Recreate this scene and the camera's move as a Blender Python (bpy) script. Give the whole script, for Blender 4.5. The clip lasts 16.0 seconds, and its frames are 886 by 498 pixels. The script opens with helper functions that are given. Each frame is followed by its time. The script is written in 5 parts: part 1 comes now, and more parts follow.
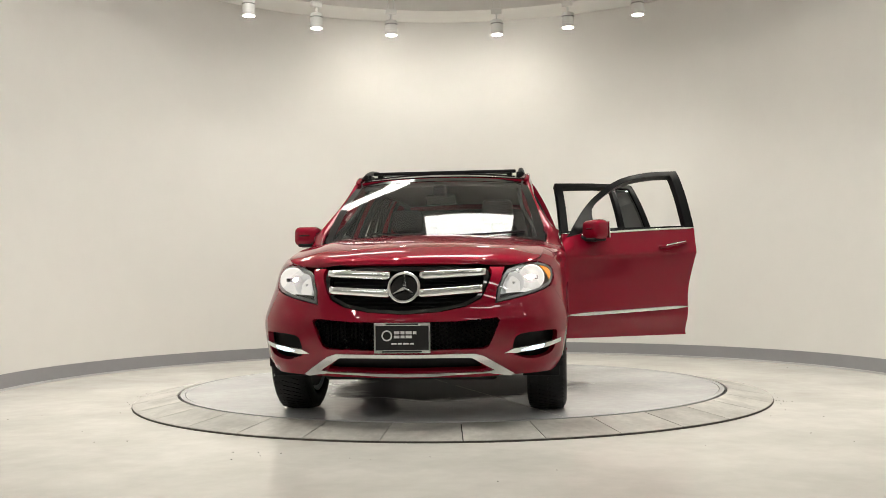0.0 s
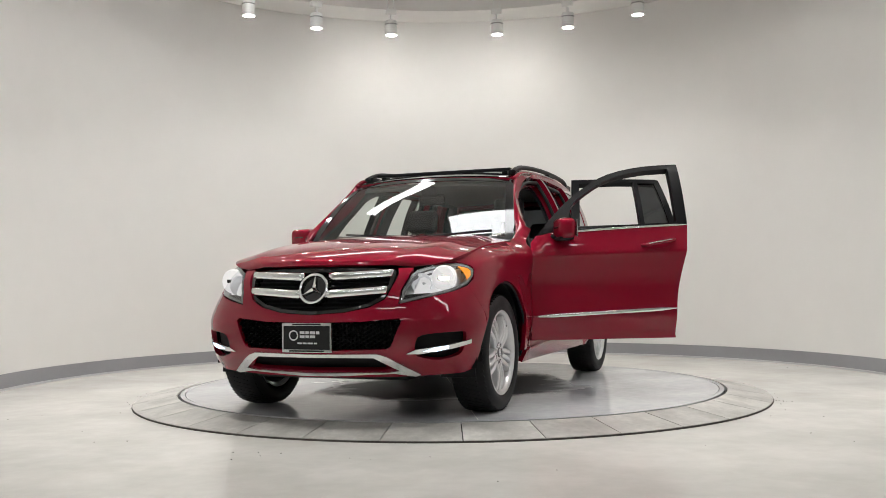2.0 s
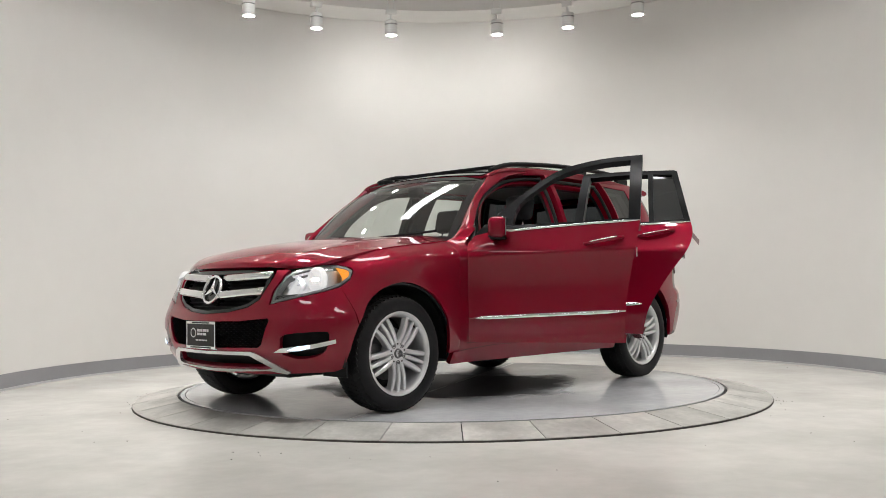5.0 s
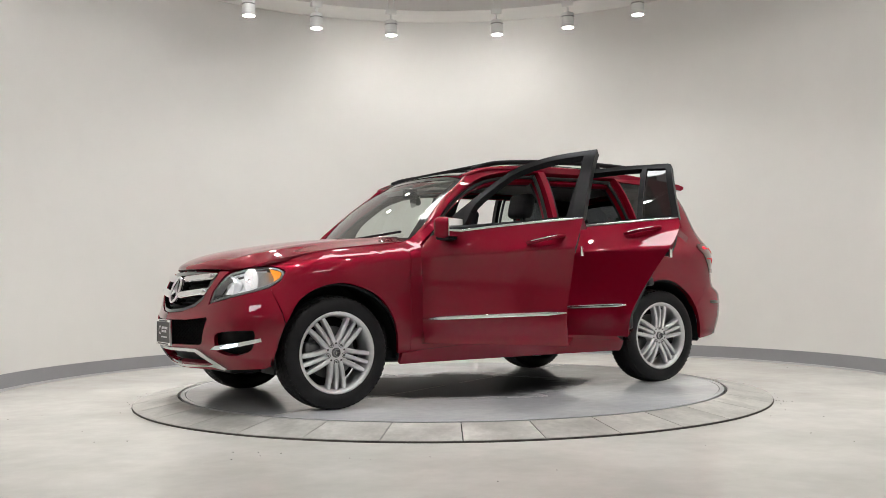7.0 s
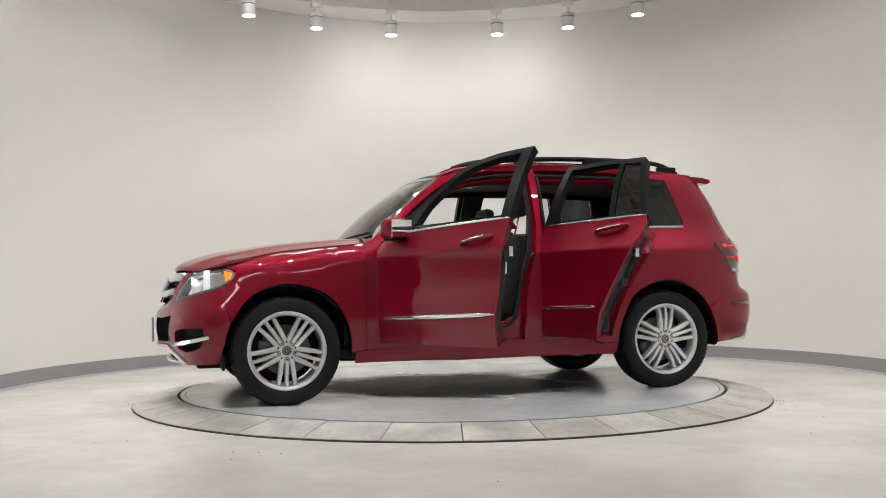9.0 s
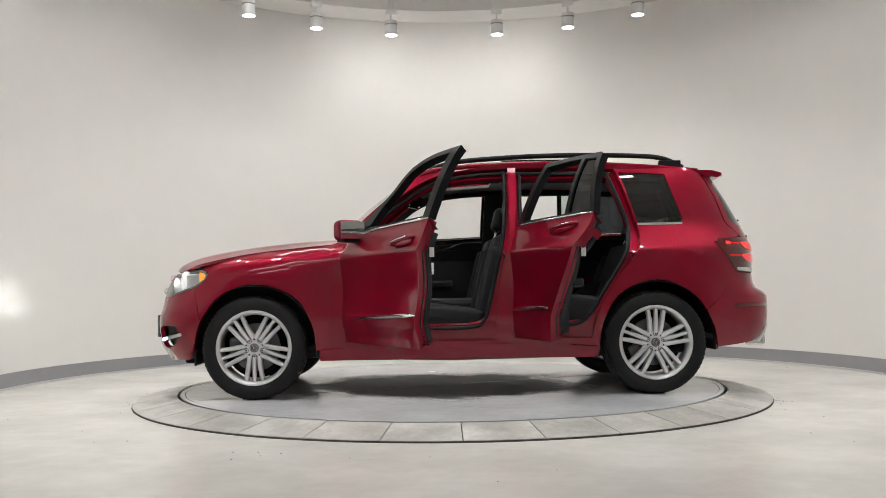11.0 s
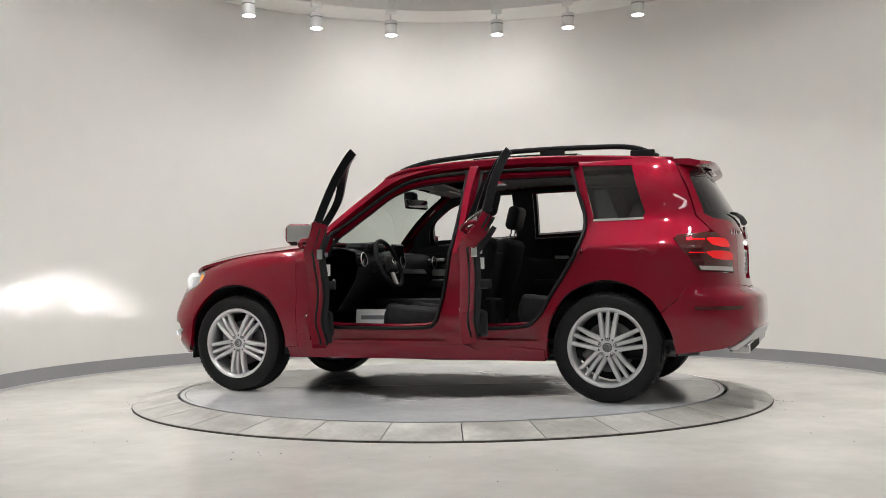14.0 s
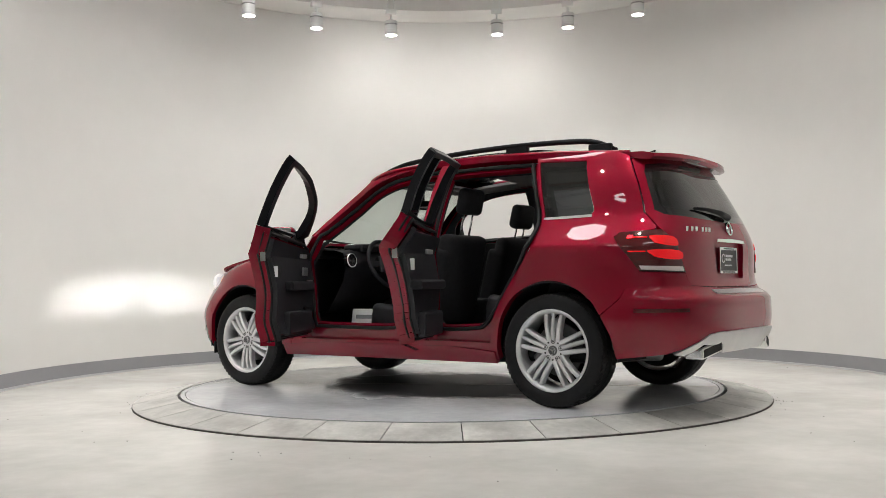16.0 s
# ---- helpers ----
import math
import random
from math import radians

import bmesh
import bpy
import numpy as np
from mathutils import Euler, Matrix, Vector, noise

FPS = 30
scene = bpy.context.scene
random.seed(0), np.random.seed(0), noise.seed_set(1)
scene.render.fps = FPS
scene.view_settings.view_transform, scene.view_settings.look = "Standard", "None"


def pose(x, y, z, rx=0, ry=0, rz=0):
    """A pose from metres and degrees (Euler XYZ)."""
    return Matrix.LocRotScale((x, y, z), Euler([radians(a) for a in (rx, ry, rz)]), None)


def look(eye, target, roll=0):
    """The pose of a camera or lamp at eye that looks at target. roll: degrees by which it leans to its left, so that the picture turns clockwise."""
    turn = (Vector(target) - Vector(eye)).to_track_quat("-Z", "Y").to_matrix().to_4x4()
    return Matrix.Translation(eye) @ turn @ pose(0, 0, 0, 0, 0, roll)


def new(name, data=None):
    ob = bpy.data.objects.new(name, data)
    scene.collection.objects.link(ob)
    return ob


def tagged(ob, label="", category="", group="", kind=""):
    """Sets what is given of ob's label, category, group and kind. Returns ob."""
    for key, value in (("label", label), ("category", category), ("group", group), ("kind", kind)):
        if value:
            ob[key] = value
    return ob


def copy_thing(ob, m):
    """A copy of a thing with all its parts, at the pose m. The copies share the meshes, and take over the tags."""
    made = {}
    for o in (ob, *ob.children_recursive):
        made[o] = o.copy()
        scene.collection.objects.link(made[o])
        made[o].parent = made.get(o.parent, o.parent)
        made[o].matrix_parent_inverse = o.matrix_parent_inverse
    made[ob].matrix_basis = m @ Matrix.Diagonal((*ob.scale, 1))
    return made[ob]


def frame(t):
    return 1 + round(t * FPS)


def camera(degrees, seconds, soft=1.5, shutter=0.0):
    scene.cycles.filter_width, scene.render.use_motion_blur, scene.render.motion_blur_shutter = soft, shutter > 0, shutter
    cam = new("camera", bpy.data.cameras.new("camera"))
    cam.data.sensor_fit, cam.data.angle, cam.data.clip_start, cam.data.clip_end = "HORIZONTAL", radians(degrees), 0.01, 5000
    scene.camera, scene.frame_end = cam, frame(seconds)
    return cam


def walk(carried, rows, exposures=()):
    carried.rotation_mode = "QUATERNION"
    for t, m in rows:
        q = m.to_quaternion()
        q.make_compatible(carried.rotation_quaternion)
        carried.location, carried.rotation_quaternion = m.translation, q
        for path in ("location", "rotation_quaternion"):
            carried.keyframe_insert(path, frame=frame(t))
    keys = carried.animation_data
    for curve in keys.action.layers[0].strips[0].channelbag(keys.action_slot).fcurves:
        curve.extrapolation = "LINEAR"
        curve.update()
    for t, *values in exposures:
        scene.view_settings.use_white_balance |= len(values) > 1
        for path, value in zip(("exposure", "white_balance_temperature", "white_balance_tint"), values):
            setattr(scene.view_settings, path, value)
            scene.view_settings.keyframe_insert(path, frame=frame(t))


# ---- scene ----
LENS = 49.44
cam = camera(LENS, 16.0, soft=0.8)
EYE = (-0.054, -7.452, 0.775)
VIEW = pose(*EYE, 92.066, 0, 0) @ pose(0, 0, 0, 0, 0, -0.71)
walk(cam, [(0, VIEW), (16, VIEW)],
     exposures=[(0, 0.20, 7000, 8), (0.8, 0.15, 6650, 10), (2.0, 0.08, 6500, 10), (16, 0.08, 6500, 10)])

FLOOR_Z = -0.066
WALL_C, WALL_R = (0.06, 0.38), 3.78
CEIL_Z, SOFFIT_Z = 4.25, 3.95
DISC_R, RING_R = 2.036, 2.343


def heading(t):
    """The car's heading on the turntable, in degrees."""
    return -96.58 - 7.237 * t - 0.01478 * t * t


# ---- world and light ----
world = bpy.data.worlds.new("world")
scene.world = world
world.use_nodes = True
world.node_tree.nodes["Background"].inputs[0].default_value = (0.8, 0.82, 0.85, 1)
world.node_tree.nodes["Background"].inputs[1].default_value = 0.05

LAMP_R, LAMP_Z = 2.79, 3.60
LAMP_ANGLES = [137.7, 121.1, 103.6, 79.4, 63.0, 46.3, 22, 0, -22, -46, -70, -110, -134, -158, 180, 158]


def spot(name, eye, target, watts, degrees, blend, size):
    data = bpy.data.lights.new(name, "SPOT")
    data.energy, data.spot_size, data.spot_blend, data.shadow_soft_size = watts, radians(degrees), blend, size
    data.color = (1.0, 0.98, 0.95)
    ob = new(name, data)
    ob.matrix_world = look(eye, target)
    return tagged(ob, "warm white track spotlight beam", "light")


for a in LAMP_ANGLES:
    c, s = math.cos(radians(a)), math.sin(radians(a))
    # the two lamps at the back of the ring wash the wall, the others point down at the car
    out, down, watts, wide, soft = (0.85, 0.45, 27, 160, 1.0) if a in (103.6, 79.4) else (-0.06, 1.0, 60, 122, 1.0)
    if a in (137.7, 121.1, 158, 180, 63.0):
        watts = 44
    if abs(a) in (158, 180, 22, 0):
        watts, wide = 58, 98
    elif -140 < a < -40:
        out, watts = -0.12, 74 if a == -46 else 94
    spot("spotlight_beam", (WALL_C[0] + LAMP_R * c, WALL_C[1] + LAMP_R * s, LAMP_Z - 0.09),
         (WALL_C[0] + (LAMP_R + out) * c, WALL_C[1] + (LAMP_R + out) * s, LAMP_Z - 0.09 - down), watts, wide, soft, 0.05)

# ---- materials ----


def mat(name, base, rough=0.5, metal=0.0, noise_scale=0.0, amount=0.0, bump=0.0, bump_scale=60.0, coat=0.0,
        emit=None, strength=0.0, spec=0.5, transmission=0.0, ior=1.45, rough_var=0.0, alpha=1.0, coords="Object"):
    m = bpy.data.materials.new(name)
    m.use_nodes = True
    nt = m.node_tree
    b = nt.nodes["Principled BSDF"]
    b.inputs["Base Color"].default_value = (*base, 1)
    b.inputs["Roughness"].default_value = rough
    b.inputs["Metallic"].default_value = metal
    b.inputs["IOR"].default_value = ior
    b.inputs["Specular IOR Level"].default_value = spec
    b.inputs["Coat Weight"].default_value = coat
    b.inputs["Coat Roughness"].default_value = 0.01
    b.inputs["Transmission Weight"].default_value = transmission
    b.inputs["Alpha"].default_value = alpha
    if emit:
        b.inputs["Emission Color"].default_value = (*emit, 1)
        b.inputs["Emission Strength"].default_value = strength
    if noise_scale or bump:
        tc = nt.nodes.new("ShaderNodeTexCoord")
    if noise_scale:
        n1 = nt.nodes.new("ShaderNodeTexNoise")
        n1.inputs["Scale"].default_value, n1.inputs["Detail"].default_value = noise_scale, 8
        n2 = nt.nodes.new("ShaderNodeTexNoise")
        n2.inputs["Scale"].default_value, n2.inputs["Detail"].default_value = noise_scale * 9, 4
        for n in (n1, n2):
            nt.links.new(tc.outputs[coords], n.inputs["Vector"])
        add = nt.nodes.new("ShaderNodeMath")
        add.operation = "MULTIPLY_ADD"
        nt.links.new(n2.outputs["Fac"], add.inputs[0])
        add.inputs[1].default_value = 0.4
        nt.links.new(n1.outputs["Fac"], add.inputs[2])
        ramp = nt.nodes.new("ShaderNodeMapRange")
        ramp.inputs[1].default_value, ramp.inputs[2].default_value = 0.45, 0.95
        ramp.inputs[3].default_value, ramp.inputs[4].default_value = 1 - amount, 1 + amount
        nt.links.new(add.outputs[0], ramp.inputs[0])
        mul = nt.nodes.new("ShaderNodeVectorMath")
        mul.operation = "SCALE"
        mul.inputs[0].default_value = base
        nt.links.new(ramp.outputs[0], mul.inputs["Scale"])
        nt.links.new(mul.outputs[0], b.inputs["Base Color"])
        if rough_var:
            rr = nt.nodes.new("ShaderNodeMapRange")
            rr.inputs[1].default_value, rr.inputs[2].default_value = 0.4, 1.0
            rr.inputs[3].default_value, rr.inputs[4].default_value = rough - rough_var, rough + rough_var
            nt.links.new(add.outputs[0], rr.inputs[0])
            nt.links.new(rr.outputs[0], b.inputs["Roughness"])
    if bump:
        nb = nt.nodes.new("ShaderNodeTexNoise")
        nb.inputs["Scale"].default_value, nb.inputs["Detail"].default_value = bump_scale, 5
        nt.links.new(tc.outputs[coords], nb.inputs["Vector"])
        bp = nt.nodes.new("ShaderNodeBump")
        bp.inputs["Strength"].default_value, bp.inputs["Distance"].default_value = bump, 0.01
        nt.links.new(nb.outputs["Fac"], bp.inputs["Height"])
        nt.links.new(bp.outputs[0], b.inputs["Normal"])
    return m


def stained(m, colour, scale, low, high, seed=0.0, stretch=(1, 1, 1)):
    """Mixes stains of a colour, with a ragged shape of their own, over a material's base colour."""
    nt = m.node_tree
    b = nt.nodes["Principled BSDF"]
    tc = nt.nodes.new("ShaderNodeTexCoord")
    mp = nt.nodes.new("ShaderNodeMapping")
    mp.inputs["Location"].default_value = (seed, seed * 0.7, 0)
    mp.inputs["Scale"].default_value = stretch
    nt.links.new(tc.outputs["Object"], mp.inputs["Vector"])
    n = nt.nodes.new("ShaderNodeTexNoise")
    n.inputs["Scale"].default_value, n.inputs["Detail"].default_value, n.inputs["Roughness"].default_value = scale, 9, 0.62
    nt.links.new(mp.outputs[0], n.inputs["Vector"])
    r = nt.nodes.new("ShaderNodeMapRange")
    r.inputs[1].default_value, r.inputs[2].default_value = low, high
    nt.links.new(n.outputs["Fac"], r.inputs[0])
    mix = nt.nodes.new("ShaderNodeMix")
    mix.data_type = "RGBA"
    old = b.inputs["Base Color"].links
    if old:
        nt.links.new(old[0].from_socket, mix.inputs[6])
    else:
        mix.inputs[6].default_value = b.inputs["Base Color"].default_value
    mix.inputs[7].default_value = (*colour, 1)
    nt.links.new(r.outputs[0], mix.inputs[0])
    nt.links.new(mix.outputs[2], b.inputs["Base Color"])
    return r


WALL = mat("wall_paint", (0.80, 0.79, 0.765), 0.75, noise_scale=0.5, amount=0.025, bump=0.06, bump_scale=140)
CEILING = mat("ceiling_paint", (0.76, 0.755, 0.74), 0.85, noise_scale=0.7, amount=0.02, bump=0.05, bump_scale=90)
FLOOR = mat("polished_concrete", (0.70, 0.685, 0.645), 0.24, noise_scale=0.9, amount=0.13, bump=0.012, bump_scale=9)
stained(FLOOR, (0.50, 0.48, 0.43), 1.3, 0.42, 1.05, 5.0)
VINYL = mat("grey_vinyl", (0.30, 0.30, 0.315), 0.45, noise_scale=2.0, amount=0.05)
STEEL = mat("worn_ramp_plate", (0.56, 0.55, 0.52), 0.40, metal=0.18, noise_scale=3.0, amount=0.26, bump=0.08, bump_scale=30, rough_var=0.1)
stained(STEEL, (0.24, 0.235, 0.215), 3.2, 0.47, 0.85, 2.0)
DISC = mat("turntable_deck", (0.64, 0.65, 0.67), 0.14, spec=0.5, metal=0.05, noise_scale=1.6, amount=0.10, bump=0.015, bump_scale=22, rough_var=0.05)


def oil_and_shade(m, colour, radius):
    """Ragged dark patch in the deck's middle: oil, and painted shade of the car."""
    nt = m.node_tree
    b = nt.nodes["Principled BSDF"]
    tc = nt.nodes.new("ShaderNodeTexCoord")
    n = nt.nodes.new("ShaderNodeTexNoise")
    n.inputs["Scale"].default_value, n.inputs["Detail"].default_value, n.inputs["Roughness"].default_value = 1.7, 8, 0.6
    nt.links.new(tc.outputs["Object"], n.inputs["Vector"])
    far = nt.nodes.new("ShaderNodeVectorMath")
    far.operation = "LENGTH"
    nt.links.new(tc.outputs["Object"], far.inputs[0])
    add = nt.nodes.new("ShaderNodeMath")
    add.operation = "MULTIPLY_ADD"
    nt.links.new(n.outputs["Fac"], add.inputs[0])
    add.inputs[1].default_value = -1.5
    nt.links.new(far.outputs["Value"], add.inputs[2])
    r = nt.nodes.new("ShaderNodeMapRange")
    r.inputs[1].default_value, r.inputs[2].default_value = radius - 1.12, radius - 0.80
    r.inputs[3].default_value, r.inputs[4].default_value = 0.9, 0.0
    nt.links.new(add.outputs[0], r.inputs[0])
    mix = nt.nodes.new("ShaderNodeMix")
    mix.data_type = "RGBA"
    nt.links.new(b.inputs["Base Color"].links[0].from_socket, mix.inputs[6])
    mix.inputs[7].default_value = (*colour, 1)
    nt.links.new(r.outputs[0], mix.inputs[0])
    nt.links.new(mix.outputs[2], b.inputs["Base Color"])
    # the dark patch is dull
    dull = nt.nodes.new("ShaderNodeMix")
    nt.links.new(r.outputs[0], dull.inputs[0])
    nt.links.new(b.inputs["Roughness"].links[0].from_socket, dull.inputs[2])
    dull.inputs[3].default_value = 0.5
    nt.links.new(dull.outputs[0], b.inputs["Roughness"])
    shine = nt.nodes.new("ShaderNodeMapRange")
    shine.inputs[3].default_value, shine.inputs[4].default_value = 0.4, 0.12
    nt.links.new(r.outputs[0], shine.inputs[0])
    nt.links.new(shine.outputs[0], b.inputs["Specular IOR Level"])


oil_and_shade(DISC, (0.05, 0.05, 0.052), 1.15)


def vary(m):
    """Shifts the pattern from piece to piece."""
    nt = m.node_tree
    info = nt.nodes.new("ShaderNodeObjectInfo")
    for tc in [n for n in nt.nodes if n.type == "TEX_COORD"]:
        add = nt.nodes.new("ShaderNodeVectorMath")
        add.operation = "MULTIPLY_ADD"
        nt.links.new(info.outputs["Random"], add.inputs[0])
        add.inputs[1].default_value = (17, 31, 11)
        for l in list(tc.outputs["Object"].links):
            nt.links.new(add.outputs[0], l.to_socket)
        nt.links.new(tc.outputs["Object"], add.inputs[2])


vary(STEEL)
EDGE_DARK = mat("dark_grimy_edge", (0.055, 0.05, 0.043), 0.7, noise_scale=9, amount=0.35)
GAP = mat("dark_gap", (0.02, 0.02, 0.02), 0.8)
WHITE_METAL = mat("white_enamel", (0.80, 0.80, 0.78), 0.35, noise_scale=6, amount=0.03)
GLOW = mat("lamp_glow", (1, 1, 1), 0.5, emit=(1.0, 0.97, 0.92), strength=60)
PANEL_GLOW = mat("ceiling_panel_glow", (1, 1, 1), 0.5, emit=(0.97, 0.99, 1.0), strength=10)
DARK_WALL = mat("grey_wall_paint", (0.64, 0.635, 0.62), 0.6, noise_scale=0.8, amount=0.06, bump=0.05)

PAINT = mat("red_car_paint", (0.225, 0.003, 0.018), 0.40, metal=0.34, noise_scale=700, amount=0.08, coat=1.0, spec=0.0)
BLACK = mat("black_plastic", (0.013, 0.013, 0.0145), 0.42, noise_scale=25, amount=0.15, spec=0.12)
FRAME_BLACK = mat("satin_black_frame", (0.006, 0.006, 0.007), 0.32, spec=0.15, noise_scale=25, amount=0.1)
GLOSS_BLACK = mat("gloss_black", (0.010, 0.010, 0.011), 0.08, coat=0.5)
RUBBER = mat("tyre_rubber", (0.013, 0.013, 0.014), 0.55, spec=0.25, noise_scale=14, amount=0.2, bump=0.10, bump_scale=160)
ALLOY = mat("silver_alloy", (0.69, 0.69, 0.70), 0.28, metal=0.55, noise_scale=20, amount=0.03, coat=0.5)
CHROME = mat("chrome", (0.86, 0.87, 0.88), 0.08, metal=1.0)
SATIN = mat("satin_silver", (0.64, 0.64, 0.64), 0.28, metal=0.9)
BRIGHT = mat("bright_painted_silver", (0.60, 0.60, 0.60), 0.32, metal=0.5, noise_scale=12, amount=0.05)
SKID = mat("brushed_skid_silver", (0.66, 0.66, 0.67), 0.16, metal=0.9, noise_scale=18, amount=0.06)
GREY_METAL = mat("grey_cast_metal", (0.18, 0.18, 0.185), 0.45, metal=0.7, noise_scale=15, amount=0.1)
CLOTH = mat("black_upholstery", (0.021, 0.021, 0.024), 0.68, spec=0.3, noise_scale=30, amount=0.2, bump=0.12, bump_scale=500)
TRIM = mat("dark_interior_trim", (0.017, 0.017, 0.020), 0.5, spec=0.3, noise_scale=18, amount=0.15, bump=0.06, bump_scale=300)
LINER = mat("grey_headliner", (0.30, 0.295, 0.285), 0.9, noise_scale=20, amount=0.08, bump=0.08, bump_scale=300)
CARPET = mat("black_carpet", (0.036, 0.036, 0.039), 0.95, noise_scale=60, amount=0.3, bump=0.3, bump_scale=700)
PAPER = mat("white_paper", (0.78, 0.79, 0.80), 0.7, noise_scale=8, amount=0.04)
INK = mat("grey_print", (0.20, 0.21, 0.23), 0.7)
PLATE_BLACK = mat("black_plate", (0.012, 0.012, 0.013), 0.35, noise_scale=20, amount=0.1)
AMBER = mat("amber_lens", (0.85, 0.25, 0.02), 0.12, coat=0.6, emit=(1.0, 0.35, 0.03), strength=0.6)
RED_LENS = mat("red_lamp_lens", (0.07, 0.001, 0.003), 0.10, coat=1.0)
RED_DOT = mat("bright_red_lamp", (0.8, 0.02, 0.02), 0.2, emit=(1.0, 0.01, 0.02), strength=4.0)
RED_GLOW = mat("lit_red_lamp", (0.6, 0.01, 0.01), 0.2, emit=(0.9, 0.0, 0.012), strength=0.32, coat=0.6)
CLEAR_LENS = mat("clear_reverse_lens", (0.55, 0.50, 0.50), 0.15, coat=0.8)
REFLECTOR = mat("lamp_reflector", (0.90, 0.91, 0.93), 0.30, metal=0.8)
BEAM = mat("headlight_bulb", (1, 1, 1), 0.4, emit=(1.0, 0.97, 0.95), strength=62000)
LOW_BEAM_GLOW = mat("lit_headlight_lens", (0.3, 0.3, 0.3), 0.4, emit=(1.0, 0.98, 0.96), strength=0.62)
DRL_GLOW = mat("daytime_light", (0.8, 0.9, 1), 0.3, emit=(0.55, 0.78, 1.0), strength=2.6)
MIRROR = mat("mirror_glass", (0.9, 0.9, 0.9), 0.02, metal=1.0)


def glass(name, colour, rough=0.0):
    m = bpy.data.materials.new(name)
    m.use_nodes = True
    nt = m.node_tree
    nt.nodes.remove(nt.nodes["Principled BSDF"])
    face = nt.nodes.new("ShaderNodeLayerWeight")
    face.inputs[0].default_value = 0.5
    power = nt.nodes.new("ShaderNodeMath")
    power.operation = "POWER"
    power.inputs[1].default_value = 4.0
    nt.links.new(face.outputs["Facing"], power.inputs[0])
    fres = nt.nodes.new("ShaderNodeMapRange")
    fres.inputs[3].default_value, fres.inputs[4].default_value = 0.10, 1.0
    nt.links.new(power.outputs[0], fres.inputs[0])
    tr = nt.nodes.new("ShaderNodeBsdfTransparent")
    tr.inputs[0].default_value = (*colour, 1)
    gl = nt.nodes.new("ShaderNodeBsdfGlossy")
    gl.inputs["Roughness"].default_value = rough
    mix = nt.nodes.new("ShaderNodeMixShader")
    nt.links.new(fres.outputs[0], mix.inputs[0])
    nt.links.new(tr.outputs[0], mix.inputs[1])
    nt.links.new(gl.outputs[0], mix.inputs[2])
    nt.links.new(mix.outputs[0], nt.nodes["Material Output"].inputs[0])
    return m


GLASS = glass("windscreen_glass", (0.74, 0.81, 0.77))
TINT = glass("privacy_glass", (0.05, 0.055, 0.06))
LENS_GLASS = glass("headlight_lens", (0.93, 0.94, 0.95))

# ---- mesh helpers ----


def link(name, me, material, parent=None, label="", smooth=False):
    if material:
        me.materials.append(material)
    if smooth:
        me.polygons.foreach_set("use_smooth", [True] * len(me.polygons))
    ob = new(name, me)
    if parent:
        ob.parent = parent
    if label:
        ob["label"] = label
    return ob


def part(name, bm, material, parent=None, label="", smooth=False):
    me = bpy.data.meshes.new(name)
    bmesh.ops.recalc_face_normals(bm, faces=bm.faces)
    bm.to_mesh(me)
    bm.free()
    return link(name, me, material, parent, label, smooth)


def box(x0, x1, y0, y1, z0, z1, bevel=0.0, segments=2, m=None, into=None):
    bm = into or bmesh.new()
    r = bmesh.ops.create_cube(bm, size=1)
    vs = r["verts"]
    bmesh.ops.transform(bm, verts=vs, matrix=Matrix.Translation(((x0 + x1) / 2, (y0 + y1) / 2, (z0 + z1) / 2))
                        @ Matrix.Diagonal((x1 - x0, y1 - y0, z1 - z0, 1)))
    if bevel:
        es = list({e for v in vs for e in v.link_edges})
        r2 = bmesh.ops.bevel(bm, geom=es, offset=bevel, segments=segments, affect="EDGES", profile=0.5)
        vs = list({v for f in r2["faces"] for v in f.verts} | {v for v in vs if v.is_valid})
    if m:
        bmesh.ops.transform(bm, verts=[v for v in vs if v.is_valid], matrix=m)
    return bm


def lathe(profile, steps=48, a0=0.0, a1=360.0, axis="z", into=None, m=None):
    """Turns a profile of (radius, height) about an axis."""
    bm = into or bmesh.new()
    closed = abs(a1 - a0) >= 359.9
    n = steps if closed else steps + 1
    rings = []
    for i in range(n):
        a = radians(a0 + (a1 - a0) * i / steps)
        ring = []
        for r, h in profile:
            p = (r * math.cos(a), r * math.sin(a), h) if axis == "z" else (r * math.cos(a), h, r * math.sin(a))
            ring.append(bm.verts.new(m @ Vector(p) if m else p))
        rings.append(ring)
    for i in range(steps):
        q, w = rings[i], rings[(i + 1) % n]
        for j in range(len(profile) - 1):
            try:
                bm.faces.new((q[j], w[j], w[j + 1], q[j + 1]))
            except ValueError:
                pass
    bmesh.ops.remove_doubles(bm, verts=[v for r in rings for v in r], dist=1e-6)
    return bm


